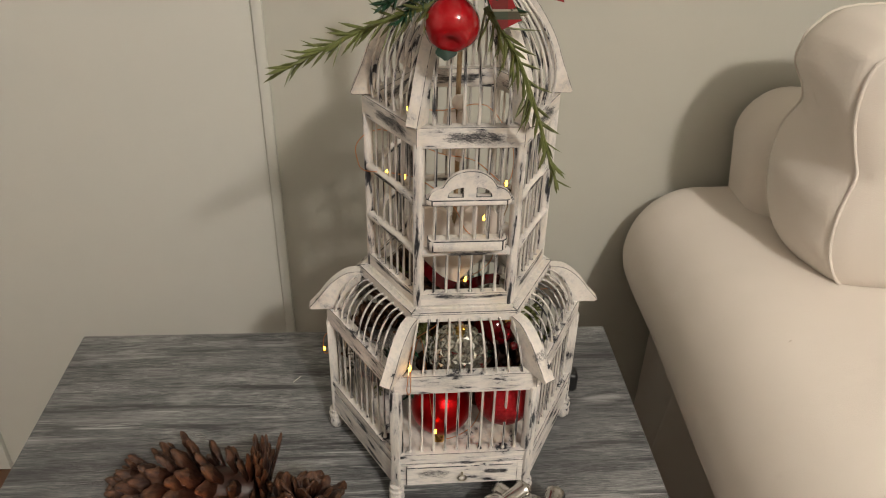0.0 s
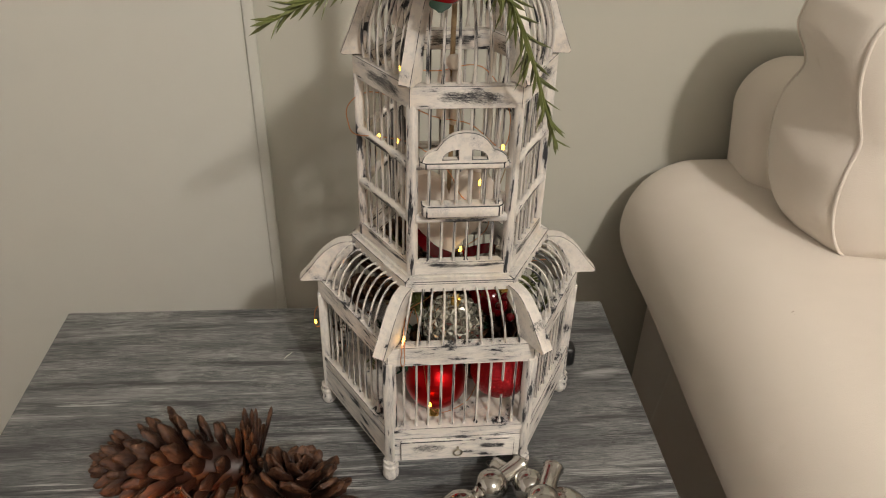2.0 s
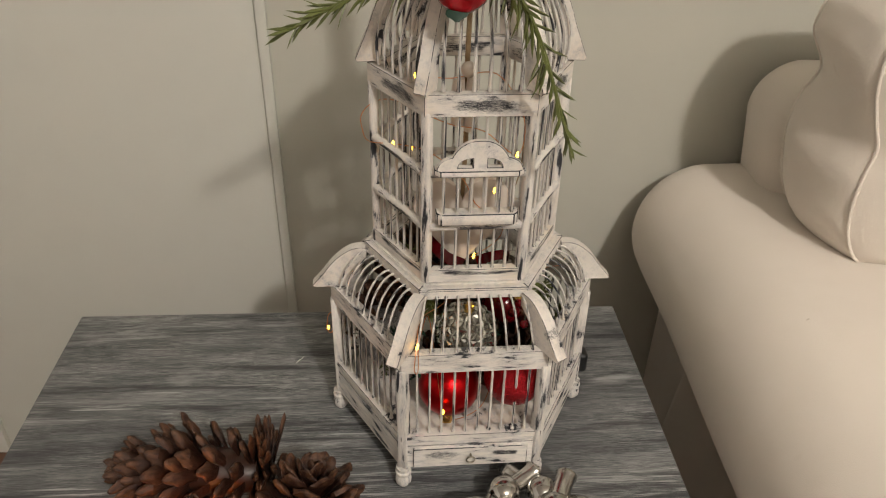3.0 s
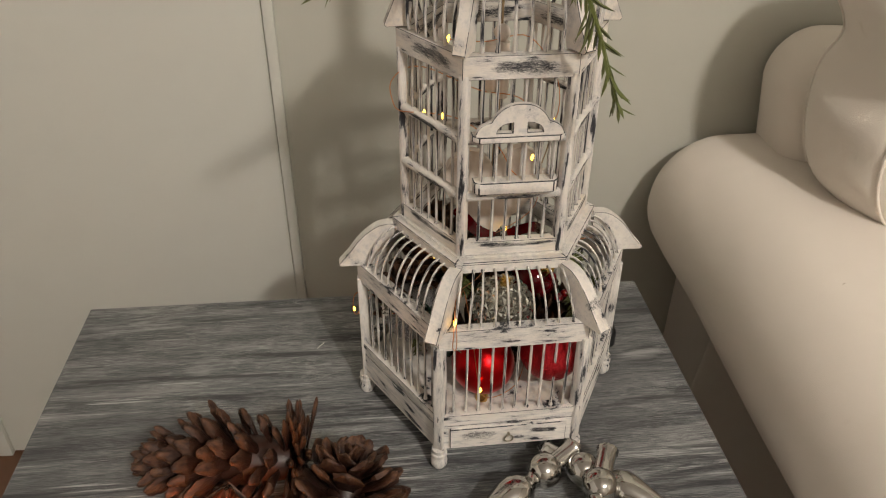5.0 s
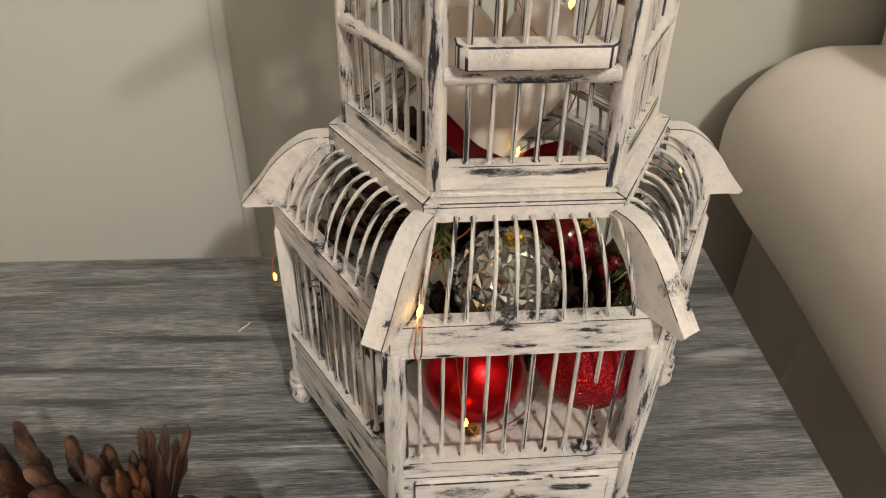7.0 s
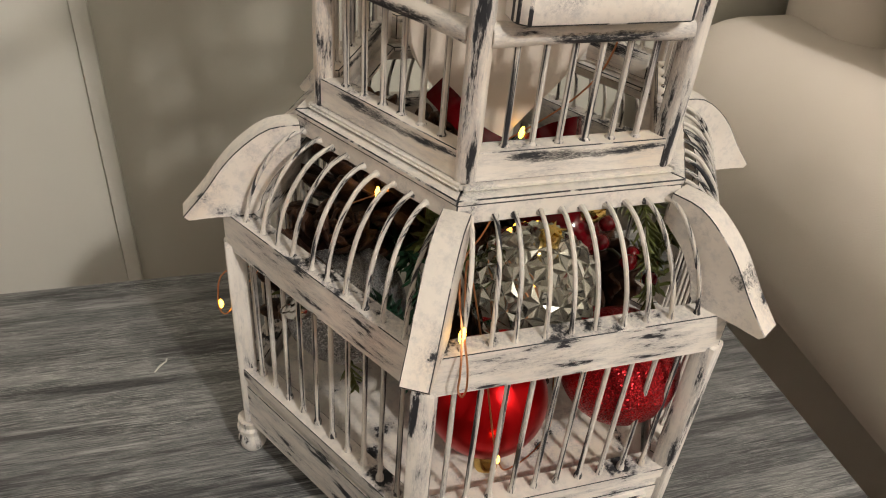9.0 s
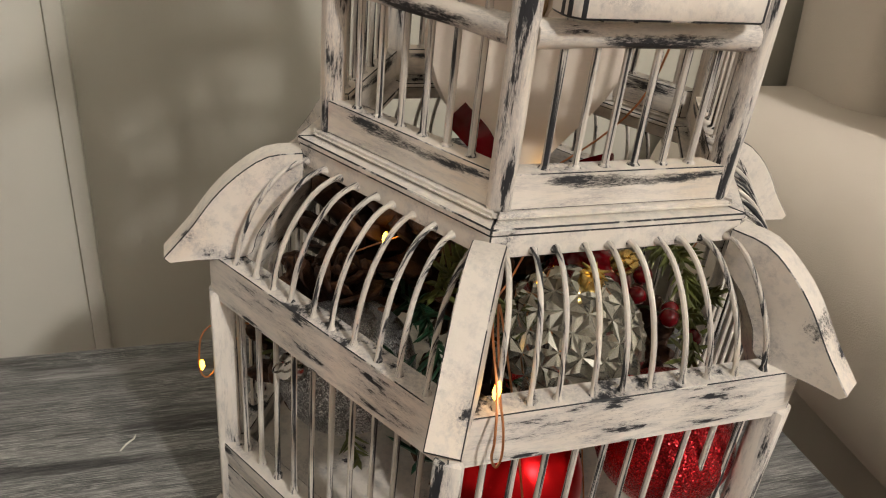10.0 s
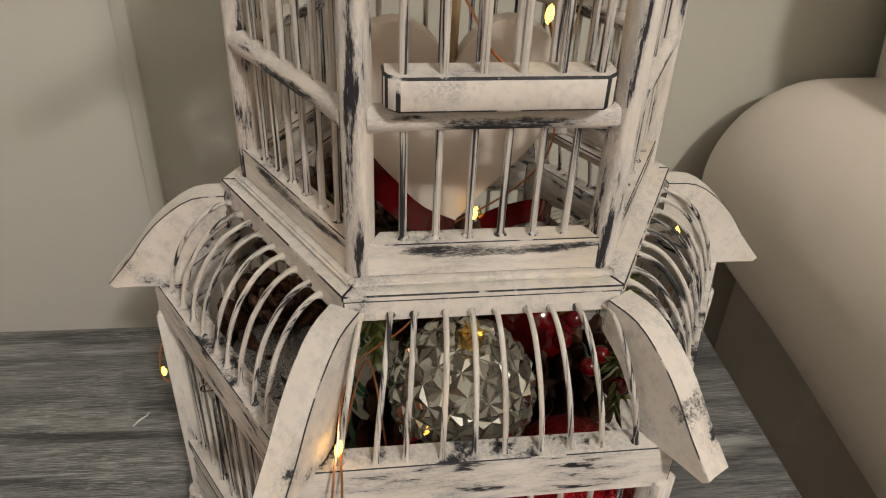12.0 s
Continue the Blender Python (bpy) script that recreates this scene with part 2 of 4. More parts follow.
TABLE = table_paint()
WALL = plaster("grey_green_wall_paint", (0.50, 0.49, 0.43))
DOORPAINT = plaster("warm_white_door_paint", (0.635, 0.63, 0.575), 0.06)
CEIL = plaster("ceiling_paint", (0.82, 0.80, 0.77))
DIMWALL = plaster("brown_grey_wall_paint", (0.36, 0.33, 0.29))
FABRIC = fabric()
WOODFLOOR = plain("brown_floor_wood", (0.13, 0.060, 0.030), 0.4, 0, 0.5, 12)
DARKWOOD = plain("dark_table_legs", (0.06, 0.06, 0.065), 0.6)
RED_MATTE = plain("matte_red_bauble", (0.52, 0.004, 0.006), 0.30, 0.92, 0.15)
RED_GLITTER = glitter("red_glitter", (0.85, 0.02, 0.03), (0.20, 0.003, 0.006))
SILVER_GLITTER = glitter("silver_glitter", (0.90, 0.90, 0.90), (0.20, 0.20, 0.21))
RED_SHINY = plain("shiny_red_lacquer", (0.13, 0.001, 0.004), 0.10, 0.0, 0.2, 30, coat=0.3, coat_rough=0.04)
APPLE_RED = plain("apple_red_lacquer", (0.34, 0.002, 0.006), 0.14, 0.0, 0.2, 30, coat=0.4, coat_rough=0.04)
MERCURY = plain("silvered_glass", (0.53, 0.515, 0.49), 0.05, 1.0, 0.12, 60)
CAPMETAL = plain("silver_cap_metal", (0.58, 0.565, 0.54), 0.16, 1.0, 0.25, 200)
GOLD = plain("gold_cap_metal", (0.85, 0.60, 0.20), 0.22, 1.0, 0.2, 200)
COPPER = plain("copper_wire", (0.75, 0.33, 0.16), 0.35, 1.0, 0.2, 300)
STEEL = plain("ring_wire", (0.42, 0.38, 0.30), 0.4, 1.0, 0.3, 300)
FACET = facet_glass()
LED = glow("warm_led_drop", (1.0, 0.50, 0.045), 12.0)
FLAME = glow("candle_flame", (1.0, 0.36, 0.10), 110.0)
WAX = plain("candle_wax", (0.75, 0.62, 0.45), 0.5)
AMBER = Mat("amber_glass").set(color=(0.96, 0.42, 0.26), rough=0.05, trans=1.0, ior=1.45).m
NEEDLE = plain("olive_green_needle", (0.135, 0.155, 0.040), 0.45, 0, 0.45, 60)
NEEDLE_DARK = plain("dark_green_needle", (0.012, 0.060, 0.026), 0.45, 0, 0.5, 60)
LEAF = plain("dark_green_leaf", (0.012, 0.055, 0.030), 0.4)
PINE = pine_scale_mat()
PLAID = plaid()
HEARTWOOD = plain("pale_painted_wood", (0.74, 0.66, 0.59), 0.6, 0, 0.12)
TWINE = plain("jute_twine", (0.38, 0.26, 0.14), 0.85, 0, 0.5, 300)
BLACKPLASTIC = plain("black_plastic", (0.012, 0.012, 0.013), 0.4)


# ---------- mesh helpers ----------
def finish(bm, name, material, smooth=True, angle=40):
    bmesh.ops.recalc_face_normals(bm, faces=bm.faces)
    me = bpy.data.meshes.new(name)
    for f in bm.faces:
        f.smooth = smooth
    if smooth:
        lim = radians(angle)
        for e in bm.edges:
            if len(e.link_faces) == 2 and e.calc_face_angle(0) > lim:
                e.smooth = False
    bm.to_mesh(me)
    bm.free()
    me.materials.append(material)
    if any(p.material_index == 1 for p in me.polygons):
        me.materials.append(PAINT_EDGE)
    return me


def round_edges(bm, edges, offset, seg=1, rubbed=True):
    """Bevels edges; on old paint the undercoat shows along them."""
    for f in bmesh.ops.bevel(bm, geom=edges, offset=offset, segments=seg, affect="EDGES")["faces"]:
        f.material_index = 1 if rubbed else 0


def part(name, bm, material, parent=None, label="", m=None, smooth=True, angle=40):
    """Links a bmesh (or a ready mesh) as one object, under a thing where parent is given."""
    me = bm if isinstance(bm, bpy.types.Mesh) else finish(bm, name, material, smooth, angle)
    ob = new(name, me)
    if parent:
        ob.parent = parent
    if m is not None:
        ob.matrix_basis = m
    if label:
        ob["label"] = label
    return ob


def thing(name, m, label, category, group="", kind=""):
    ob = new(name)
    ob.empty_display_size = 0.02
    ob.matrix_basis = m
    return tagged(ob, label, category, group, kind)


def box(x0, x1, y0, y1, z0, z1, bevel=0.0, seg=2, bm=None):
    bm = bm or bmesh.new()
    made = bmesh.ops.create_cube(bm, size=1)["verts"]
    for v in made:
        v.co = Vector(((x0 + x1) / 2 + v.co.x * (x1 - x0), (y0 + y1) / 2 + v.co.y * (y1 - y0), (z0 + z1) / 2 + v.co.z * (z1 - z0)))
    if bevel:
        es = list({e for v in made for e in v.link_edges})
        bmesh.ops.bevel(bm, geom=es, offset=bevel, segments=seg, affect="EDGES", profile=0.5)
    return bm


def prism(outline, z0, z1, bm=None, bevel=0.0):
    """An outline in x and y, drawn up from z0 to z1."""
    bm = bm or bmesh.new()
    low = [bm.verts.new((x, y, z0)) for x, y in outline]
    top = [bm.verts.new((x, y, z1)) for x, y in outline]
    n = len(outline)
    faces = [bm.faces.new(low[::-1]), bm.faces.new(top)]
    faces += [bm.faces.new((low[i], low[(i + 1) % n], top[(i + 1) % n], top[i])) for i in range(n)]
    if bevel:
        round_edges(bm, list(bm.edges), bevel)
    return bm


def tube(points, radius, sides=8, bm=None, closed=False):
    """A round rod along points; radius is a number or one for each point."""
    bm = bm or bmesh.new()
    pts = [Vector(p) for p in points]
    n = len(pts)
    rad = radius if isinstance(radius, (list, tuple)) else [radius] * n
    rings, side = [], None
    for i, p in enumerate(pts):
        a = pts[(i - 1) % n] if closed or i else p
        b = pts[(i + 1) % n] if closed or i < n - 1 else p
        d = (b - a).normalized()
        if side is None:
            side = d.orthogonal().normalized()
        side = (side - d * side.dot(d)).normalized()
        up = d.cross(side)
        rings.append([bm.verts.new(p + (side * math.cos(TAU * k / sides) + up * math.sin(TAU * k / sides)) * rad[i]) for k in range(sides)])
    for i in range(n if closed else n - 1):
        r0, r1 = rings[i], rings[(i + 1) % n]
        for k in range(sides):
            bm.faces.new((r0[k], r0[(k + 1) % sides], r1[(k + 1) % sides], r1[k]))
    if not closed:
        bm.faces.new(rings[0][::-1])
        bm.faces.new(rings[-1])
    return bm


def lathe(profile, sides=24, bm=None, m=None):
    """Turned round z: rows of (radius, z)."""
    bm = bm or bmesh.new()
    rings = []
    for r, z in profile:
        if r < 1e-6:
            rings.append([bm.verts.new((0, 0, z))])
        else:
            rings.append([bm.verts.new((r * math.cos(TAU * k / sides), r * math.sin(TAU * k / sides), z)) for k in range(sides)])
    for a, b in zip(rings, rings[1:]):
        for k in range(sides):
            j = (k + 1) % sides
            if len(a) == 1 and len(b) == 1:
                continue
            if len(a) == 1:
                bm.faces.new((a[0], b[k], b[j]))
            elif len(b) == 1:
                bm.faces.new((a[k], a[j], b[0]))
            else:
                bm.faces.new((a[k], a[j], b[j], b[k]))
    for ring, flip in ((rings[0], True), (rings[-1], False)):
        if len(ring) > 1:
            bm.faces.new(ring[::-1] if flip else ring)
    if m is not None:
        bm.transform(m)
    return bm


def ball(radius, seg=32, squash=1.0):
    bm = bmesh.new()
    bmesh.ops.create_uvsphere(bm, u_segments=seg, v_segments=seg // 2, radius=radius)
    for v in bm.verts:
        v.co.z *= squash
    return bm


def spline(points, n=8):
    """Smooth way through points."""
    p = [Vector(q) for q in points]
    p = [p[0] * 2 - p[1], *p, p[-1] * 2 - p[-2]]
    out = []
    for i in range(1, len(p) - 2):
        for k in range(n):
            t = k / n
            out.append(0.5 * (2 * p[i] + (p[i + 1] - p[i - 1]) * t + (2 * p[i - 1] - 5 * p[i] + 4 * p[i + 1] - p[i + 2]) * t * t
                              + (3 * p[i] - p[i - 1] - 3 * p[i + 1] + p[i + 2]) * t ** 3))
    return out + [p[-2]]


def spin(deg):
    return pose(0, 0, 0, 0, 0, deg)


def hexagon(r, turn=0):
    return [(r * math.cos(radians(60 * k + turn)), r * math.sin(radians(60 * k + turn))) for k in range(6)]


# ---------- the room ----------
def room():
    x0, x1, y0, z1 = -2.4, 2.6, -3.4, 3.1
    tagged(part("floor", box(x0, x1, y0, WALL_Y + 0.1, -0.1, 0), WOODFLOOR), "brown wooden floor", "floor", kind="structure")
    tagged(part("ceiling", box(x0, x1, y0, WALL_Y + 0.1, z1, z1 + 0.1), CEIL), "plain white ceiling", "ceiling", kind="structure")
    # the back wall stands right of the door, left of it and above
    tagged(part("wall_north", box(-0.1418, x1, WALL_Y, WALL_Y + 0.1, 0, z1), WALL), "matt grey-green painted wall", "wall", kind="structure")
    tagged(part("wall_north_side", box(x0, -0.735, WALL_Y, WALL_Y + 0.1, 0, z1), DOORPAINT), "warm white painted wall", "wall", kind="structure")
    tagged(part("wall_north_top", box(-0.735, -0.135, WALL_Y, WALL_Y + 0.1, 2.08, z1), WALL), "painted wall over the door", "wall", kind="structure")
    tagged(part("wall_south", box(x0, x1, y0 - 0.1, y0, 0, z1), DIMWALL), "plain painted wall", "wall", kind="structure")
    tagged(part("wall_west", box(x0 - 0.1, x0, y0, WALL_Y, 0, z1), CEIL), "plain painted wall", "wall", kind="structure")
    tagged(part("wall_east", box(x1, x1 + 0.1, y0, WALL_Y, 0, z1), DIMWALL), "plain painted wall", "wall", kind="structure")
    door = thing("door_1", pose(0, 0, 0), "closed flat door painted warm white", "door", kind="structure")
    part("door_leaf", box(-0.7065, -0.1577, WALL_Y + 0.001, WALL_Y + 0.045, 0.006, 2.05, 0.002), DOORPAINT, door)
    trim = thing("trim", pose(0, 0, 0), "narrow painted door casing", "trim", kind="structure")
    part("jamb", box(-0.1565, -0.142, WALL_Y - 0.006, WALL_Y + 0.05, 0, 2.08, 0.002), DOORPAINT, trim)
    part("jamb", box(-0.733, -0.708, WALL_Y - 0.006, WALL_Y + 0.05, 0, 2.08, 0.002), DOORPAINT, trim)
    part("head", box(-0.707, -0.161, WALL_Y - 0.006, WALL_Y + 0.05, 2.055, 2.08, 0.002), DOORPAINT, trim)


room()


# ---------- side table ----------
def side_table():
    # local x along the back edge, y to the wall; origin at the back left corner on the floor
    t = thing("side_table", pose(-0.3740, 0.8995, 0, 0, 0, 2.4), "low side table with a grey-washed brushed wooden top", "table")
    part("tabletop", box(0, 0.697, -0.56, 0, TABLE_Z - 0.028, TABLE_Z, 0.0025), TABLE, t, "streaky grey-washed wood")
    part("paint_fleck", tube([(0.2852, -0.1016, TABLE_Z), (0.2882, -0.0966, TABLE_Z + 0.0002), (0.2922, -0.0926, TABLE_Z), (0.2927, -0.0896, TABLE_Z)], [0.0004, 0.0007, 0.0006, 0.0003], 6), DOORPAINT, t, "fleck of white paint")
    for x in (0.03, 0.627):
        for y in (-0.53, -0.07):
            part("leg", box(x, x + 0.04, y, y + 0.04, 0, TABLE_Z - 0.028, 0.003), DARKWOOD, t)
    part("apron", box(0.07, 0.627, -0.055, -0.037, 0.40, TABLE_Z - 0.028), DARKWOOD, t)
    part("apron", box(0.07, 0.627, -0.523, -0.505, 0.40, TABLE_Z - 0.028), DARKWOOD, t)


side_table()


# ---------- sofa ----------
def soft_loop(outline, y0, y1, rows, puff, seed, cap=0.04):
    """A padded roll: an outline in x and z carried along y, its ends rounded off, with slight dents."""
    bm = bmesh.new()
    cx = sum(p[0] for p in outline) / len(outline)
    cz = sum(p[1] for p in outline) / len(outline)
    rings = []
    steps = []
    for i in range(7):
        a = math.pi / 2 * i / 6
        steps.append((y0 + cap * (1 - math.cos(a)), a))
    for i in range(1, rows):
        steps.append((y0 + cap + (y1 - y0 - 2 * cap) * i / rows, math.pi / 2))
    for i in range(7):
        a = math.pi / 2 * (6 - i) / 6
        steps.append((y1 - cap * (1 - math.cos(a)), a))
    for y, a in steps:
        inset = cap * (1 - math.sin(a))
        ring = []
        for x, z in outline:
            d = Vector((x - cx, 0, z - cz))
            p = Vector((cx, y, cz)) + d * max(0.05, 1 - inset / d.length)
            p += d.normalized() * puff * noise.noise(Vector((p.x * 5 + seed, p.y * 5, p.z * 5)))
            ring.append(bm.verts.new(p))
        rings.append(ring)
    n = len(outline)
    for a, b in zip(rings, rings[1:]):
        for k in range(n):
            bm.faces.new((a[k], a[(k + 1) % n], b[(k + 1) % n], b[k]))
    bm.faces.new(rings[0])
    bm.faces.new(rings[-1][::-1])
    return bm


def arc(cx, cz, r, a0, a1, n, rz=None):
    rz = rz or r
    return [(cx + r * math.cos(radians(a0 + (a1 - a0) * i / n)), cz + rz * math.sin(radians(a0 + (a1 - a0) * i / n))) for i in range(n + 1)]


def sofa():
    s = thing("sofa", pose(0.010, 0, 0), "off-white sofa with a loose cotton slipcover and a rolled arm", "sofa")
    roll = arc(0.471, 0.535, 0.103, 250, 90, 18) + [(0.52, 0.640), (0.57, 0.641)] + arc(0.60, 0.56, 0.08, 85, 0, 6) + [(0.68, 0.46), (0.64, 0.42)]
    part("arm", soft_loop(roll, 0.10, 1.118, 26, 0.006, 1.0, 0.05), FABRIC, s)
    part("arm_panel", box(0.452, 0.65, 0.16, 1.10, 0.10, 0.46, 0.02, 3), FABRIC, s)
    # the cover hangs from the roll: deep under it at the back, in an outward pleat nearer the front
    bm = bmesh.new()
    rows = []
    for i in range(81):
        y = 0.14 + 0.955 * i / 80
        out = 0.075 / (1 + math.exp((y - 0.905) / 0.006))
        fold = 0.004 * math.sin(y * 26) + 0.003 * math.sin(y * 61 + 1)
        rows.append([bm.verts.new((0.442 - out * min(1.0, 0.30 + (0.47 - z) * 1.5) + fold * (1 - z / 0.5), y, z)) for z in (0.470, 0.44, 0.40, 0.34, 0.26, 0.14, 0.01)])
    for a, b in zip(rows, rows[1:]):
        for k in range(6):
            bm.faces.new((a[k], a[k + 1], b[k + 1], b[k]))
    bmesh.ops.solidify(bm, geom=list(bm.faces), thickness=-0.004)
    part("skirt", bm, FABRIC, s)
    back = arc(0.558, 0.722, 0.064, 180, 90, 8) + [(0.8, 0.789), (1.4, 0.791), (2.0, 0.789), (2.0, 0.5), (1.4, 0.5), (0.8, 0.5)] + [(0.525, 0.52), (0.508, 0.60)]
    part("backrest", soft_loop(back, 0.985, 1.12, 6, 0.008, 7.0, 0.045), FABRIC, s)
    part("seat_base", box(0.66, 2.0, 0.14, 1.0, 0.08, 0.30, 0.02, 3), FABRIC, s)
    part("seat_cushion", box(0.69, 1.99, 0.12, 0.985, 0.30, 0.45, 0.04, 4), FABRIC, s)


sofa()


def sofa_cushion():
    """A boxed cushion with piped seams that leans on the backrest and over the arm; its band narrows and swells between the two seams."""
    c = thing("back_cushion", pose(0, 0, 0), "plump off-white boxed cushion with piped seams", "cushion")
    far_side = [(0.72, 0.930), (0.95, 0.930), (1.05, 0.91), (1.07, 0.80), (1.05, 0.66), (0.95, 0.634), (0.75, 0.632)]
    rear = [(0.575, 0.634), (0.5414, 0.6439), (0.5197, 0.6707), (0.5073, 0.7113), (0.5024, 0.7541), (0.5068, 0.7913), (0.5215, 0.8190), (0.5184, 0.8376), (0.5035, 0.8640), (0.5030, 0.8830), (0.5135, 0.907), (0.5569, 0.9300)] + far_side
    front = [(0.600, 0.632), (0.5640, 0.6395), (0.5440, 0.6680), (0.5349, 0.7050), (0.5349, 0.7436), (0.5395, 0.7780), (0.5300, 0.8060), (0.5190, 0.8400), (0.5160, 0.8700), (0.5195, 0.8940), (0.5310, 0.9100), (0.5700, 0.926)] + far_side
    seam = [[p for p in spline([(x, z, 0) for x, z in line + line[:1]], 5)[:-1]] for line in (front, rear)]
    y_of = (0.829, 0.955)
    n = len(seam[0])
    mid = Vector((0.80, 0.785, 0))

    def at(i, k):
        p = seam[0][i].lerp(seam[1][i], k)
        return Vector((p.x, y_of[0] + (y_of[1] - y_of[0]) * k, p.y))

    bm = bmesh.new()
    rings = []
    # (place between the seams, share of the way out from the middle, swell to the front)
    for k, s, out in ((0, 0.02, 0.075), (0, 0.35, 0.062), (0, 0.62, 0.044), (0, 0.80, 0.026), (0, 0.92, 0.011), (0, 1, 0), (0.12, 1, 0), (0.3, 1, 0), (0.5, 1, 0), (0.7, 1, 0), (0.88, 1, 0), (1, 1, 0), (1, 0.8, -0.01), (1, 0.02, -0.015)):
        ring = []
        for i in range(n):
            v = at(i, k)
            d = Vector((v.x - mid.x, 0, v.z - mid.y))
            v = Vector((mid.x + d.x * s, v.y - out, mid.y + d.z * s))
            if s == 1 and 0 < k < 1:
                v += d.normalized() * (0.013 * math.sin(math.pi * k) ** 0.7 + 0.006 * noise.noise(Vector((v.x * 26, v.y * 9, v.z * 26))))
            elif 0.3 < s < 1:
                v.y -= 0.012 * noise.noise(Vector((v.x * 9, 2.0, v.z * 20))) * (1 - s) * 3
            ring.append(bm.verts.new(v))
        rings.append(ring)
    for a, b in zip(rings, rings[1:]):
        for i in range(n):
            bm.faces.new((a[i], a[(i + 1) % n], b[(i + 1) % n], b[i]))
    bm.faces.new(rings[0])
    bm.faces.new(rings[-1][::-1])
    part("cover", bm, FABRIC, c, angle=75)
    for k in (0, 1):
        part("piping", tube([at(i, k) for i in range(n)], 0.0020, 8, closed=True), FABRIC, c)


sofa_cushion()


# ---------- birdcage ----------
H = 0.866025
cage = thing("birdcage", CAGE, "six-sided distressed white wooden birdcage with a pagoda roof", "birdcage")

WALL_XS = [(-0.052 + 0.104 * i / 9) for i in range(10)]
TOWER_XS = [(-0.028 + 0.056 * i / 5) for i in range(6)]
DOME = [(0.0735, 0.398), (0.0755, 0.412), (0.0735, 0.430), (0.0665, 0.450), (0.056, 0.468), (0.040, 0.487), (0.022, 0.499), (0.006, 0.503)]


def side_board(parent, name, apothem, thick, z0, z1, material, face, bevel=0.00035, label="", gap=0.0):
    """A board along one side of the six, mitred at its ends."""
    a1, a0 = apothem, apothem - thick
    h1, h0 = a1 / H / 2 - gap, a0 / H / 2 - gap
    bm = prism([(-h1, -a1), (h1, -a1), (h0, -a0), (-h0, -a0)], z0, z1, bevel=0 if name == "tower_bead" else bevel)
    if name == "tower_bead":
        round_edges(bm, list(bm.edges), bevel, 2, False)
    return part(name, bm, material, parent, label, spin(60 * face))


def fin(outer, inner, thick):
    """A shaped board in the plane of x and z, as thick as given in y."""
    pts = [Vector((r, 0, z)) for r, z in outer] + [Vector((r, 0, z)) for r, z in inner]
    bm = bmesh.new()
    a = [bm.verts.new((p.x, -thick / 2, p.z)) for p in pts]
    b = [bm.verts.new((p.x, thick / 2, p.z)) for p in pts]
    n = len(pts)
    m = len(outer)
    for i in range(n):
        bm.faces.new((a[i], a[(i + 1) % n], b[(i + 1) % n], b[i]))
    # side faces as strips between the outer and the inner line
    for side in (a, b):
        o, q = side[:m], side[m:][::-1]
        for i in range(m - 1):
            j0 = round(i * (len(q) - 1) / (m - 1))
            j1 = round((i + 1) * (len(q) - 1) / (m - 1))
            loop = [o[i], o[i + 1], *[q[j] for j in range(j1, j0 - 1, -1)]]
            bm.faces.new(loop)
    bmesh.ops.recalc_face_normals(bm, faces=bm.faces)
    bm.normal_update()
    es = [e for e in bm.edges if len(e.link_faces) == 2 and e.calc_face_angle(0) > 1.0]
    round_edges(bm, es, 0.0004)
    return bm


def resample(pts, n):
    p = spline([(r, 0, z) for r, z in pts], 8)
    return [(p[round(i * (len(p) - 1) / n)].x, p[round(i * (len(p) - 1) / n)].z) for i in range(n + 1)]


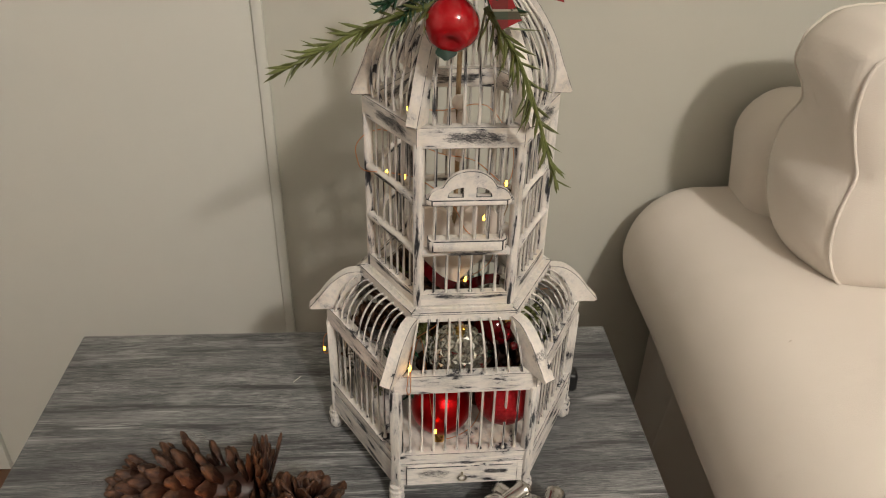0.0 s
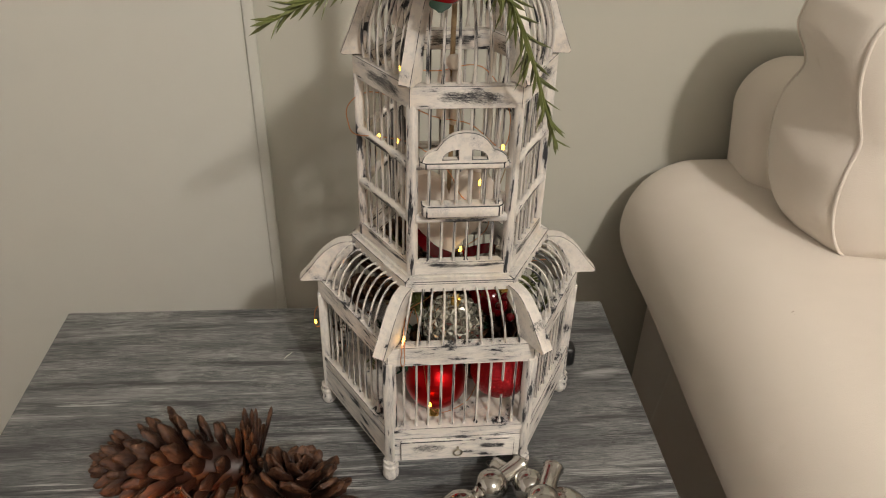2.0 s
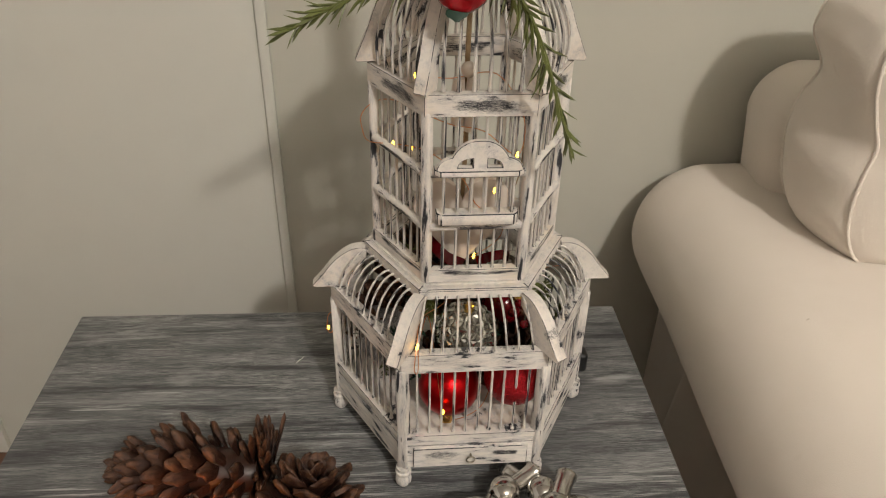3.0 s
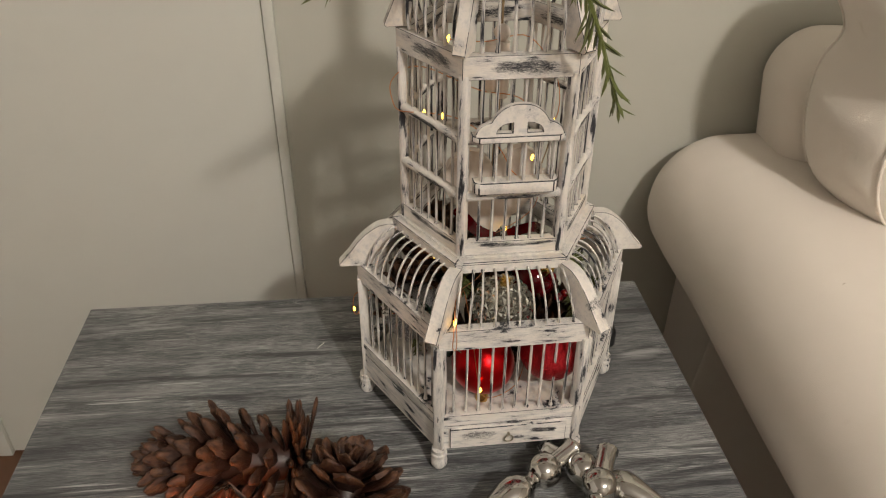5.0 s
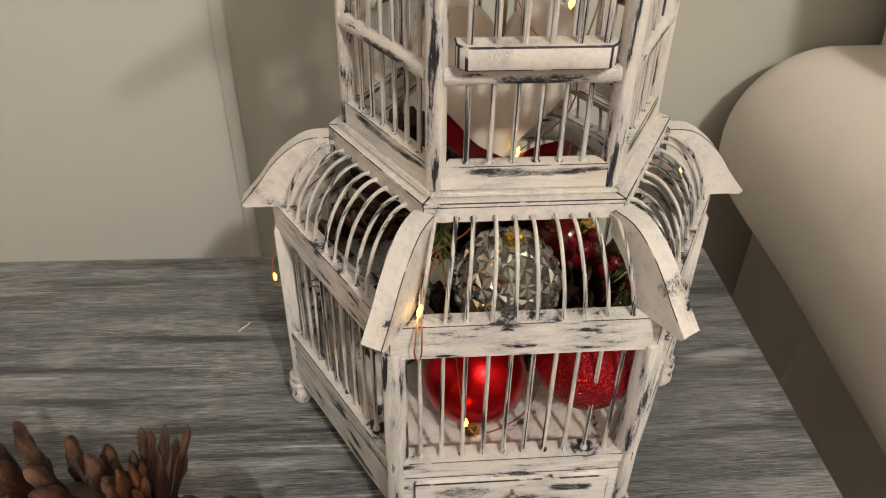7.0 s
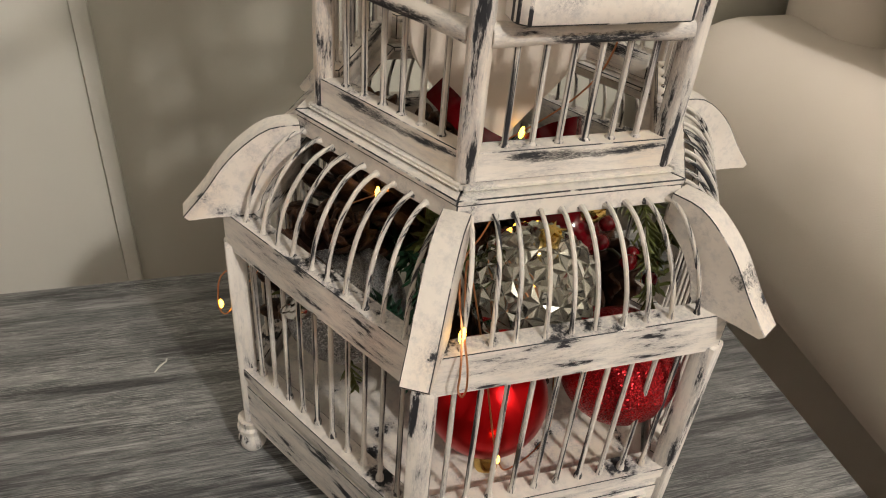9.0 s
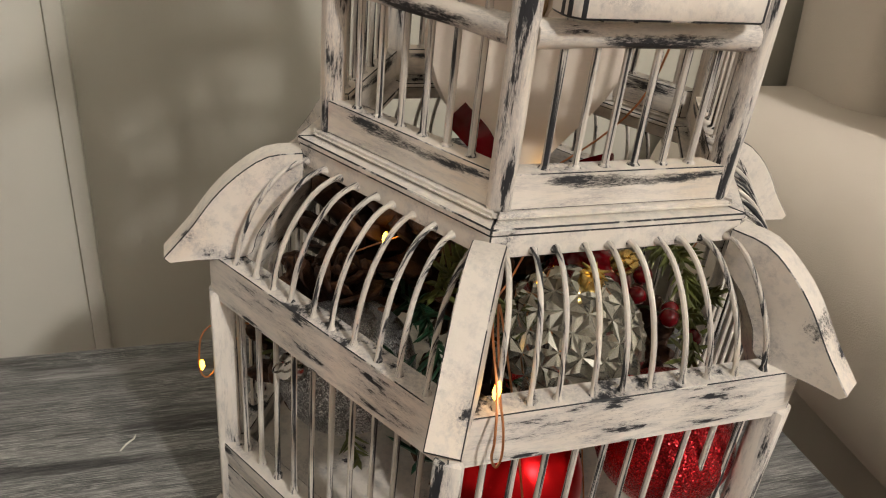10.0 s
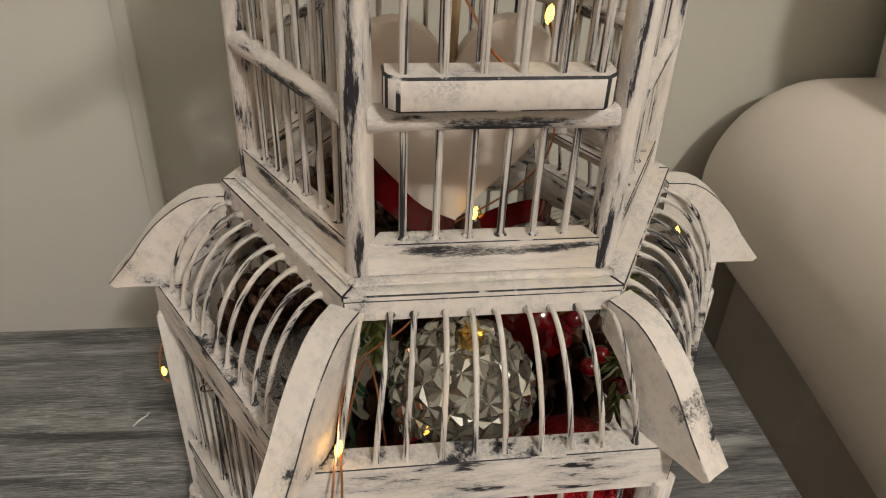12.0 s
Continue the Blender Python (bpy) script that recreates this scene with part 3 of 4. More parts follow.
def build_cage():
    # shared meshes
    wall_bar = finish(tube([(0, 0, 0.066), (0, 0, 0.0700), (0, 0, 0.0722), (0, 0, 0.12), (0, 0, 0.149)], [0.0023, 0.0020, 0.00128, 0.00128, 0.0012], 8), "bar", PAINT_BAR)
    knob = [(0.0, 0.0), (0.0026, 0.0), (0.0024, 0.0012), (0.0015, 0.0022), (0.0, 0.0024)]
    tower_bar = finish(tube([(0, 0, 0.231), (0.0002, 0, 0.30), (0, 0, 0.379)], 0.00132, 8, lathe([(r, z + 0.2318) for r, z in knob], 8)), "bar", PAINT_BAR)
    # corners: foot, post, fin, tower post, upper fin
    foot = finish(lathe([(0.0, 0.0), (0.0055, 0.0), (0.0078, 0.004), (0.0082, 0.008), (0.0068, 0.0125), (0.0060, 0.0135), (0.0078, 0.0150), (0.0080, 0.0185), (0.0066, 0.0200), (0.0072, 0.0245)], 20), "foot", PAINT_V)
    post = finish(box(-0.0050, 0.0050, -0.0050, 0.0050, 0.0245, 0.150, 0.0014), "post", PAINT_V)
    tower_post = finish(box(-0.0044, 0.0044, -0.0044, 0.0044, 0.2185, 0.382, 0.0026, 3), "tower_post", PAINT_V)
    low_outer = resample([(0.0965, 0.2125), (0.110, 0.2115), (0.122, 0.204), (0.1315, 0.1945), (0.1395, 0.1835), (0.1460, 0.1758), (0.1512, 0.1698)], 18)
    low_inner = resample([(0.1490, 0.1672), (0.139, 0.1676), (0.119, 0.1682), (0.1145, 0.178), (0.107, 0.1895), (0.0965, 0.1985)], 18)
    low_fin = finish(fin(low_outer, low_inner, 0.0115), "roof_fin", PAINT_PLAIN, True, 30)
    worn_fin = finish(fin(low_outer, low_inner, 0.0115), "roof_fin", PAINT_FIN, True, 30)
    up_outer = resample([(0.006, 0.512), (0.030, 0.507), (0.050, 0.491), (0.0665, 0.470), (0.0790, 0.449), (0.0865, 0.430), (0.0918, 0.417), (0.0990, 0.4002)], 22)
    up_inner = resample([(0.0972, 0.3980), (0.085, 0.3985), (0.0775, 0.400), (0.0745, 0.425), (0.066, 0.448), (0.052, 0.470), (0.030, 0.490), (0.006, 0.498)], 22)
    up_fin = finish(fin(up_outer, up_inner, 0.0105), "dome_fin", PAINT_PLAIN, True, 30)
    for k in range(6):
        ang = 60 * k
        part("foot", foot, None, cage, m=spin(ang) @ pose(0.1315, 0, 0))
        part("post", post, None, cage, m=spin(ang) @ pose(0.1298, 0, 0))
        part("tower_post", tower_post, None, cage, m=spin(ang) @ pose(0.0847, 0, 0))
        part("roof_fin", worn_fin if k == 5 else low_fin, None, cage, m=spin(ang))
        part("dome_fin", up_fin, None, cage, m=spin(ang))
    # boards along the six sides
    for f in range(6):
        side_board(cage, "base_board", 0.1165, 0.009, 0.0245, 0.0545, PAINT_H, f)
        side_board(cage, "base_bead", 0.1158, 0.010, 0.0548, 0.0605, PAINT_H, f)
        side_board(cage, "base_ledge", 0.1172, 0.012, 0.0608, 0.0680, PAINT_H, f)
        side_board(cage, "wall_rail", 0.1160, 0.010, 0.1470, 0.1680, PAINT_RAIL, f)
        side_board(cage, "roof_fascia", 0.0843, 0.009, 0.2062, 0.2148, PAINT_PLAIN, f)
        side_board(cage, "roof_plate", 0.0850, 0.0200, 0.2150, 0.2175, PAINT_PLAIN, f, 0.0005)
        side_board(cage, "tower_bead", 0.0808, 0.012, 0.2177, 0.2200, PAINT_PLAIN, f, 0.0011)
        side_board(cage, "tower_sill", 0.0775, 0.0085, 0.2202, 0.2330, PAINT_SILL, f, gap=0.0042)
        side_board(cage, "tower_band", 0.0775, 0.0095, 0.3780, 0.3965, PAINT_BAND, f)
        rod_half = 0.0847 / 2 - 0.003
        for z in (0.277, 0.328):
            part("cross_rod", tube([(-rod_half, -0.0738, z), (-rod_half / 2, -0.0738, z), (rod_half / 2, -0.0738, z), (rod_half, -0.0738, z)], [0.0048, 0.0040, 0.0040, 0.0048], 10), PAINT_ROD, cage, m=spin(60 * f))
        for x in WALL_XS:
            part("bar", wall_bar, None, cage, m=spin(60 * f) @ pose(x, -0.1115, 0, 0, 0, 40 * x * 100))
        for x in TOWER_XS:
            part("bar", tower_bar, None, cage, m=spin(60 * f) @ pose(x, -0.0731, 0, 0, 0, 31 * x * 100))
        # curved bars of the lower roof, closer together at the top
        for i in range(10):
            s = -1 + 2 * i / 9
            row = [(0.0838, 0.2085, 0.0430), (0.0885, 0.2085, 0.0438), (0.0960, 0.2045, 0.0455), (0.1040, 0.1950, 0.0478), (0.1095, 0.1830, 0.0502), (0.1120, 0.1720, 0.0515), (0.1125, 0.1665, 0.0520)]
            jig = 0.0008 * math.sin(i * 2.3 + f)
            pts = [(s * w + jig, -a, z) for a, z, w in row]
            part("roof_bar", tube(spline(pts, 3), [0.0020, 0.0015] + [0.00104] * 15 + [0.0017, 0.0021], 8), PAINT_ARCH, cage, m=spin(60 * f))
        # dome bars run from the band up to the top
        for i in range(6):
            s = -1 + 2 * i / 5
            pts = [(s * 0.030 * (a / 0.0735) ** 0.8, -a, z) for a, z in DOME[:-1]]
            part("dome_bar", tube(spline(pts, 3), [0.0022, 0.0017] + [0.00138] * 17, 7), PAINT_ARCH, cage, m=spin(60 * f))
    part("cage_floor", prism(hexagon(0.118), 0.0560, 0.0600), PAINT_PLAIN, cage, "white painted wooden floor")
    part("top_cap", lathe([(0.0, 0.503), (0.020, 0.503), (0.022, 0.512), (0.015, 0.522), (0.012, 0.540), (0.014, 0.575), (0.015, 0.600), (0.010, 0.612), (0.0, 0.616)], 20), PAINT_PLAIN, cage)
    # drawer front with its ring
    drawer = part("drawer", prism([(-0.0560, -0.1196), (0.0560, -0.1196), (0.0560, -0.1150), (-0.0560, -0.1150)], 0.0275, 0.0520, bevel=0.0007), PAINT_DRAWER, cage, "shallow drawer front")
    ring = [(0.0042 * math.cos(TAU * k / 20), -0.1222 - 0.0012 * math.sin(TAU * k / 20), 0.0380 + 0.0052 * math.sin(TAU * k / 20)) for k in range(20)]
    part("ring_pull", tube(ring, 0.0007, 6, closed=True), STEEL, drawer, "small wire ring")
    part("ring_eye", tube([(0, -0.1190, 0.0432), (0, -0.1225, 0.0432)], 0.0011, 8), STEEL, drawer)
    # little door in the tower's front
    tray = [(-0.0350, -0.0735), (0.0350, -0.0735), (0.0350, -0.0810), (0.0340, -0.0835), (0.0308, -0.0865), (-0.0308, -0.0865), (-0.0340, -0.0835), (-0.0350, -0.0810)]
    door = part("cage_door", prism(tray, 0.2838, 0.2945, bevel=0.0008), PAINT_PLAIN, cage, "small door with a tray, bars and an arched crest")
    lintel = [(-0.0370, -0.0745), (0.0370, -0.0745), (0.0370, -0.0830), (0.0320, -0.0880), (-0.0320, -0.0880), (-0.0370, -0.0830)]
    part("lintel", prism(lintel, 0.3300, 0.3355, bevel=0.0007), PAINT_PLAIN, door)
    for i in range(6):
        x = -0.0290 + 0.058 * i / 5
        part("bar", tube([(x, -0.0822, 0.2910), (x, -0.0826, 0.31), (x, -0.0830, 0.3310)], 0.0014, 8), PAINT_BAR, door)
    # crest with two quarter-round windows, built in upright strips
    def crest_top(x):
        shoulder = 0.0130 * max(0.0, 1 - (abs(x) / 0.0352) ** 4) ** 0.5
        dome = 0.0262 * max(0.0, 1 - (abs(x) / 0.0255) ** 2.3) ** 0.55
        return 0.3355 + max(shoulder, dome, 0.0004)

    def window_top(x):
        u = (abs(x) - 0.0058) / 0.0125
        return 0.3382 + 0.0082 * max(0.0, 1 - u * u) ** 0.5 if 0 <= u <= 1 else 0.3382

    xs = sorted({round(v, 5) for v in ([-0.0350 + 0.070 * i / 40 for i in range(41)] + [0.0058, -0.0058, 0.0183, -0.0183])})
    crest = bmesh.new()

    def slab(x0, x1, lows, highs):
        pts = ((x0, lows[0]), (x1, lows[1]), (x1, highs[1]), (x0, highs[0]))
        if max(highs[0] - lows[0], highs[1] - lows[1]) < 1e-5:
            return
        crest.faces.new([crest.verts.new((x, -0.0866, z)) for x, z in pts])

    for x0, x1 in zip(xs, xs[1:]):
        mid = abs((x0 + x1) / 2)
        if 0.0058 < mid < 0.0183:
            slab(x0, x1, (0.3351, 0.3351), (0.3382, 0.3382))
            slab(x0, x1, (window_top(x0), window_top(x1)), (crest_top(x0), crest_top(x1)))
        else:
            levels = (0.3351, 0.3382, 0.3464, 1.0) if mid < 0.0058 else (0.3351, 0.3382, 1.0)
            for z0, z1 in zip(levels, levels[1:]):
                slab(x0, x1, (min(z0, crest_top(x0)), min(z0, crest_top(x1))), (min(z1, crest_top(x0)), min(z1, crest_top(x1))))
    bmesh.ops.remove_doubles(crest, verts=list(crest.verts), dist=1e-5)
    ext = bmesh.ops.extrude_face_region(crest, geom=list(crest.faces))
    bmesh.ops.translate(crest, verts=[g for g in ext["geom"] if isinstance(g, bmesh.types.BMVert)], vec=(0, 0.0050, 0))
    bmesh.ops.recalc_face_normals(crest, faces=crest.faces)
    crest.normal_update()
    round_edges(crest, [e for e in crest.edges if len(e.link_faces) == 2 and e.calc_face_angle(0) > 1.0], 0.0005)
    part("crest", crest, PAINT_PLAIN, door, "arched crest with two cut-out windows", angle=30)


build_cage()


# ---------- things inside the cage ----------
def bauble(name, at, radius, material, label, cap=GOLD, m=None, seg=40):
    b = thing(name, pose(*at) @ (m or pose(0, 0, 0)), label, "bauble", "baubles in the cage")
    part("ball", ball(radius, seg), material, b)
    part("cap", lathe([(0.0, radius + 0.007), (0.0052, radius + 0.007), (0.0060, radius + 0.005), (0.0062, radius - 0.0015)], 16), cap, b)
    loop = [(0.003 * math.cos(TAU * k / 12), 0, radius + 0.0095 + 0.003 * math.sin(TAU * k / 12)) for k in range(12)]
    part("hanging_loop", tube(loop, 0.0005, 5, closed=True), cap, b)
    return b


CF = TABLE_Z + 0.060
bauble("red_bauble", (0.0935, 0.677, CF + 0.0306), 0.0306, RED_MATTE, "matte red bauble lying on the cage floor", m=pose(0, 0, 0, 150, 10, 10))
bauble("red_glitter_bauble", (0.1555, 0.667, CF + 0.0525), 0.0290, RED_GLITTER, "red glitter bauble propped up beside the matte red one", m=pose(0, 0, 0, -20, -70, 0))
bauble("silver_glitter_bauble", (0.030, 0.728, CF + 0.055), 0.031, SILVER_GLITTER, "silver glitter bauble among the greenery", cap=CAPMETAL, m=pose(0, 0, 0, 30, -60, 0))
bauble("shiny_red_bauble", (0.150, 0.748, CF + 0.078), 0.022, RED_SHINY, "glossy dark red bauble", m=pose(0, 0, 0, 30, 30, 0))
bauble("clear_bauble", (0.160, 0.785, CF + 0.090), 0.026, MERCURY, "small silvered glass bauble in the cage", cap=CAPMETAL, m=pose(0, 0, 0, 20, 40, 0))


def facet_ball():
    b = thing("faceted_glass_bauble", pose(0.1085, 0.679, CF + 0.0975, 9, 3, 0), "silvered clear bauble cut in small pyramids", "bauble", "baubles in the cage")
    bm = bmesh.new()
    bmesh.ops.create_icosphere(bm, subdivisions=3, radius=0.0290)
    bmesh.ops.poke(bm, faces=list(bm.faces), offset=0.0015)
    part("ball", bm, FACET, b, smooth=False)
    part("cap", lathe([(0.0, 0.0345), (0.0040, 0.0345), (0.0046, 0.0330), (0.0048, 0.028)], 16), GOLD, b)
    star = bmesh.new()
    ring = []
    for k in range(12):
        r = 0.0062 if k % 2 == 0 else 0.0018
        ring.append((r * math.cos(TAU * k / 12), r * math.sin(TAU * k / 12)))
    prism(ring, 0.0348, 0.0356, star)
    part("star", star, GOLD, b)


facet_ball()


def spray(name, root, tip, count, length, material, label, seed, droop=0.02, rod=0.0012, spread=55, width=0.0011, parent=None, taper=True):
    """A twig from root to tip set with flat narrow needles."""
    rnd = random.Random(seed)
    root, tip = Vector(root), Vector(tip)
    mid = (root + tip) / 2 + Vector((0, 0, droop))
    way = spline([root, mid, tip], 12)
    t = thing(name, pose(0, 0, 0), label, "greenery")
    part("stem", tube(way, [rod * (1 - 0.6 * i / (len(way) - 1)) for i in range(len(way))], 6), material, t)
    bm = bmesh.new()
    for i in range(count):
        s = (i + rnd.random()) / count
        f = s * (len(way) - 1)
        a = way[min(int(f), len(way) - 2)]
        b = way[min(int(f), len(way) - 2) + 1]
        p = a.lerp(b, f - int(f))
        d = (b - a).normalized()
        turn = rnd.uniform(0, TAU)
        o = d.orthogonal().normalized()
        o2 = d.cross(o)
        lat = o * math.cos(turn) + o2 * math.sin(turn)
        sp = radians(spread + rnd.uniform(-14, 10) - 22 * s)
        n = (d * math.cos(sp) + lat * math.sin(sp)).normalized()
        ln = length * rnd.uniform(0.7, 1.1) * ((1 - 0.45 * s) if taper else 1)
        w = n.cross(d).normalized() * width
        th = n.cross(w).normalized() * width * 0.45
        q = [p + w * 0.6, p - w * 0.6, p + n * ln * 0.6 + w, p + n * ln * 0.6 - w, p + n * ln]
        v = [bm.verts.new(x + th) for x in q] + [bm.verts.new(x - th) for x in q[:4]]
        for idx in ((0, 1, 3, 2), (2, 3, 4), (6, 5, 7, 8), (8, 7, 4), (0, 2, 7, 5), (2, 4, 7), (1, 6, 8, 3), (3, 8, 4)):
            try:
                bm.faces.new([v[j] for j in idx])
            except ValueError:
                pass
    part("needles", bm, material, t, smooth=False)
    return t


spray("fir_sprig", (0.195, 0.770, CF + 0.09), (0.178, 0.690, CF + 0.072), 60, 0.020, NEEDLE, "olive green fir sprig inside the cage", 3)
spray("fir_sprig", (0.215, 0.740, CF + 0.03), (0.180, 0.705, CF + 0.086), 50, 0.018, NEEDLE, "olive green fir sprig inside the cage", 4)
spray("fir_sprig", (0.060, 0.760, CF + 0.07), (0.064, 0.665, CF + 0.060), 60, 0.020, NEEDLE_DARK, "dark green fir sprig inside the cage", 5)
spray("fir_sprig", (0.020, 0.760, CF + 0.01), (0.030, 0.690, CF + 0.035), 50, 0.018, NEEDLE, "olive green fir sprig inside the cage", 6)
for n, (rt, tp) in enumerate((((0.030, 0.740, 0.02), (0.000, 0.745, 0.055)), ((0.060, 0.700, 0.02), (0.040, 0.690, 0.085)), ((0.090, 0.780, 0.05), (0.050, 0.790, 0.12)), ((0.130, 0.790, 0.05), (0.140, 0.720, 0.125)),
                               ((0.200, 0.760, 0.02), (0.215, 0.735, 0.075)), ((0.140, 0.740, 0.02), (0.135, 0.690, 0.07)), ((0.070, 0.740, 0.08), (0.075, 0.680, 0.115)), ((0.110, 0.830, 0.03), (0.150, 0.820, 0.09)))):
    spray("fir_sprig", (rt[0], rt[1], CF + rt[2]), (tp[0], tp[1], CF + tp[2]), 64, 0.020, LEAF if n % 2 else NEEDLE, "green fir sprig tucked among the baubles", 60 + n)
spray("fir_sprig", (0.150, 0.770, CF + 0.01), (0.125, 0.700, CF + 0.030), 40, 0.018, NEEDLE_DARK, "dark green fir sprig inside the cage", 8)


def berries():
    t = thing("berry_pick", pose(0, 0, 0), "glossy red berries on a wire stem", "berries")
    part("stem", tube(spline([(0.175, 0.77, CF + 0.04), (0.172, 0.73, CF + 0.075), (0.166, 0.70, CF + 0.088)], 6), 0.0009, 6), NEEDLE_DARK, t)
    for x, y, z, r in ((0.166, 0.699, 0.090, 0.0045), (0.175, 0.712, 0.085, 0.0042), (0.156, 0.712, 0.094, 0.0045), (0.181, 0.699, 0.078, 0.0042), (0.163, 0.722, 0.098, 0.0045)):
        part("berry", ball(r, 16), RED_SHINY, t, m=pose(x, y, CF + z))


berries()


def pine_cone(name, m, length, radius, count, label, seed, open_=0.8, wide=0.012, collar=0):
    """Scales set in a spiral round an axis (local z); each scale is a mesh of its own."""
    rnd = random.Random(seed)
    t = thing(name, m, label, "pine cone", "pine cones")
    part("core", lathe([(0.0, 0.0), (radius * 0.30, 0.004), (radius * 0.40, length * 0.3), (radius * 0.22, length * 0.8), (0.0, length)], 12), PINE, t)
    # scales along x: a narrow stalk that swells into a lumpy thick end with a small point; three shapes
    rows = [(0.0, 0.50, 0.16), (0.30, 0.60, 0.14), (0.52, 0.84, 0.20), (0.68, 1.0, 0.32), (0.78, 0.92, 0.42), (0.85, 0.62, 0.34), (0.92, 0.50, 0.36), (1.0, 0.26, 0.20)]
    shapes = []
    for kind in range(3):
        bm = bmesh.new()
        rings = []
        for s, w, h in rows:
            ring = []
            for k in range(10):
                a = TAU * k / 10
                lump = 1 + 0.50 * noise.noise(Vector((s * 5 + kind * 7.3 + seed, math.cos(a) * 1.7, math.sin(a) * 1.7)))
                ring.append(bm.verts.new((s + 0.03 * (lump - 1), math.cos(a) * w * 0.5 * lump, math.sin(a) * h * 0.5 * lump + 0.12 * s * s)))
            rings.append(ring)
        for a, b in zip(rings, rings[1:]):
            for k in range(10):
                bm.faces.new((a[k], a[(k + 1) % 10], b[(k + 1) % 10], b[k]))
        bm.faces.new(rings[0][::-1])
        tipv = bm.verts.new((1.035, 0, 0.16))
        for k in range(10):
            bm.faces.new((rings[-1][k], rings[-1][(k + 1) % 10], tipv))
        shapes.append(finish(bm, "scale", PINE, True, 50))
    for i in range(count):
        s = (i + 0.5) / count
        z = length * (0.04 + 0.88 * s)
        prof = math.sin(math.pi * (0.22 + 0.74 * s)) ** 0.8
        ln = radius * (0.30 + 0.54 * prof) * rnd.uniform(0.9, 1.1)
        inner = radius * 0.16 * prof
        rise = (8 + 54 * s if collar else -18 + 85 * s ** 1.3) + (1 - open_) * 40
        w = wide * (0.65 + 0.5 * prof)
        sc = Matrix.Diagonal((ln, w, ln * 0.40, 1))
        part("scale", shapes[i % 3], None, t, m=pose(0, 0, z, 0, 0, math.degrees(i * 2.39996)) @ pose(0, 0, 0, rnd.uniform(-16, 16), -rise + rnd.uniform(-9, 9), rnd.uniform(-8, 8)) @ pose(inner, 0, 0) @ sc)
    # narrow scales packed flat round the stalk end
    for i in range(collar):
        ln = radius * rnd.uniform(0.62, 1.04)
        part("scale", shapes[i % 3], None, t, m=pose(0, 0, rnd.uniform(-0.009, 0.005), 0, 0, math.degrees(i * 2.39996)) @ pose(0, 0, 0, rnd.uniform(-30, 30), rnd.uniform(-8, 12), 0) @ Matrix.Diagonal((ln, 0.0095, 0.013, 1)))
    return t


pine_cone("pine_cone", pose(0.040, 0.775, CF + 0.060, -30, 40, 30), 0.075, 0.044, 70, "dark brown open pine cone inside the cage", 11, wide=0.015)
pine_cone("pine_cone", pose(0.070, 0.730, CF + 0.018, 70, 10, 60), 0.070, 0.040, 60, "dark brown open pine cone inside the cage", 14, wide=0.015)
pine_cone("pine_cone", pose(0.015, 0.752, CF + 0.030, 10, 12, 0), 0.066, 0.036, 60, "dark brown open pine cone inside the cage", 17, wide=0.014)
pine_cone("pine_cone", pose(0.075, 0.790, CF + 0.062, 20, -10, 40), 0.070, 0.040, 60, "dark brown open pine cone inside the cage", 18, wide=0.014)
pine_cone("pine_cone", pose(0.120, 0.800, CF + 0.045, 20, -35, 0), 0.075, 0.042, 64, "dark brown open pine cone inside the cage", 15, wide=0.015)
pine_cone("pine_cone", pose(0.185, 0.755, CF + 0.030, 60, -20, -50), 0.060, 0.036, 54, "dark brown open pine cone inside the cage", 16, wide=0.014)
pine_cone("pine_cone", pose(-0.085, 0.610, TABLE_Z + 0.040, 0, -84, 4), 0.126, 0.059, 100, "large open brown pine cone lying on the table", 12, wide=0.0155, collar=72)
pine_cone("pine_cone", pose(-0.042, 0.548, TABLE_Z + 0.006, -26, 10, 0), 0.066, 0.060, 56, "brown pine cone with broad scales lying on the table", 13, wide=0.0250)


def heart():
    h = thing("wooden_heart", CAGE @ pose(-0.004, -0.002, 0.244, 3, 0, 3), "pale painted wooden heart hanging on jute twine", "ornament")
    out = []
    for i in range(48):
        a = TAU * i / 48
        out.append((0.0029 * 16 * math.sin(a) ** 3, 0.0036 * (13 * math.cos(a) - 5 * math.cos(2 * a) - 2 * math.cos(3 * a) - math.cos(4 * a))))
    bm = prism(out, -0.004, 0.004)
    round_edges(bm, [e for e in bm.edges if abs(e.verts[0].co.z - e.verts[1].co.z) < 1e-6], 0.0004, 1, False)
    bm.transform(pose(0, 0, 0, 90, 0, 0))
    part("heart", bm, HEARTWOOD, h)
    part("twine", tube(spline([(0, 0, 0.012), (0.001, 0.001, 0.08), (-0.001, 0, 0.16), (0, 0, 0.268)], 8), 0.0022, 8), TWINE, h, "twisted jute twine")
    part("bead", ball(0.0070, 16), HEARTWOOD, h, m=pose(0.0, -0.003, 0.150))
    part("peg", lathe([(0.0, 0.098), (0.0058, 0.099), (0.0062, 0.13), (0.0050, 0.142), (0.0, 0.143)], 14), HEARTWOOD, h, m=pose(-0.008, -0.002, 0))
    part("peg", lathe([(0.0, 0.092), (0.0050, 0.093), (0.0058, 0.125), (0.0042, 0.142), (0.0, 0.143)], 14), HEARTWOOD, h, m=pose(0.003, -0.003, 0))


heart()


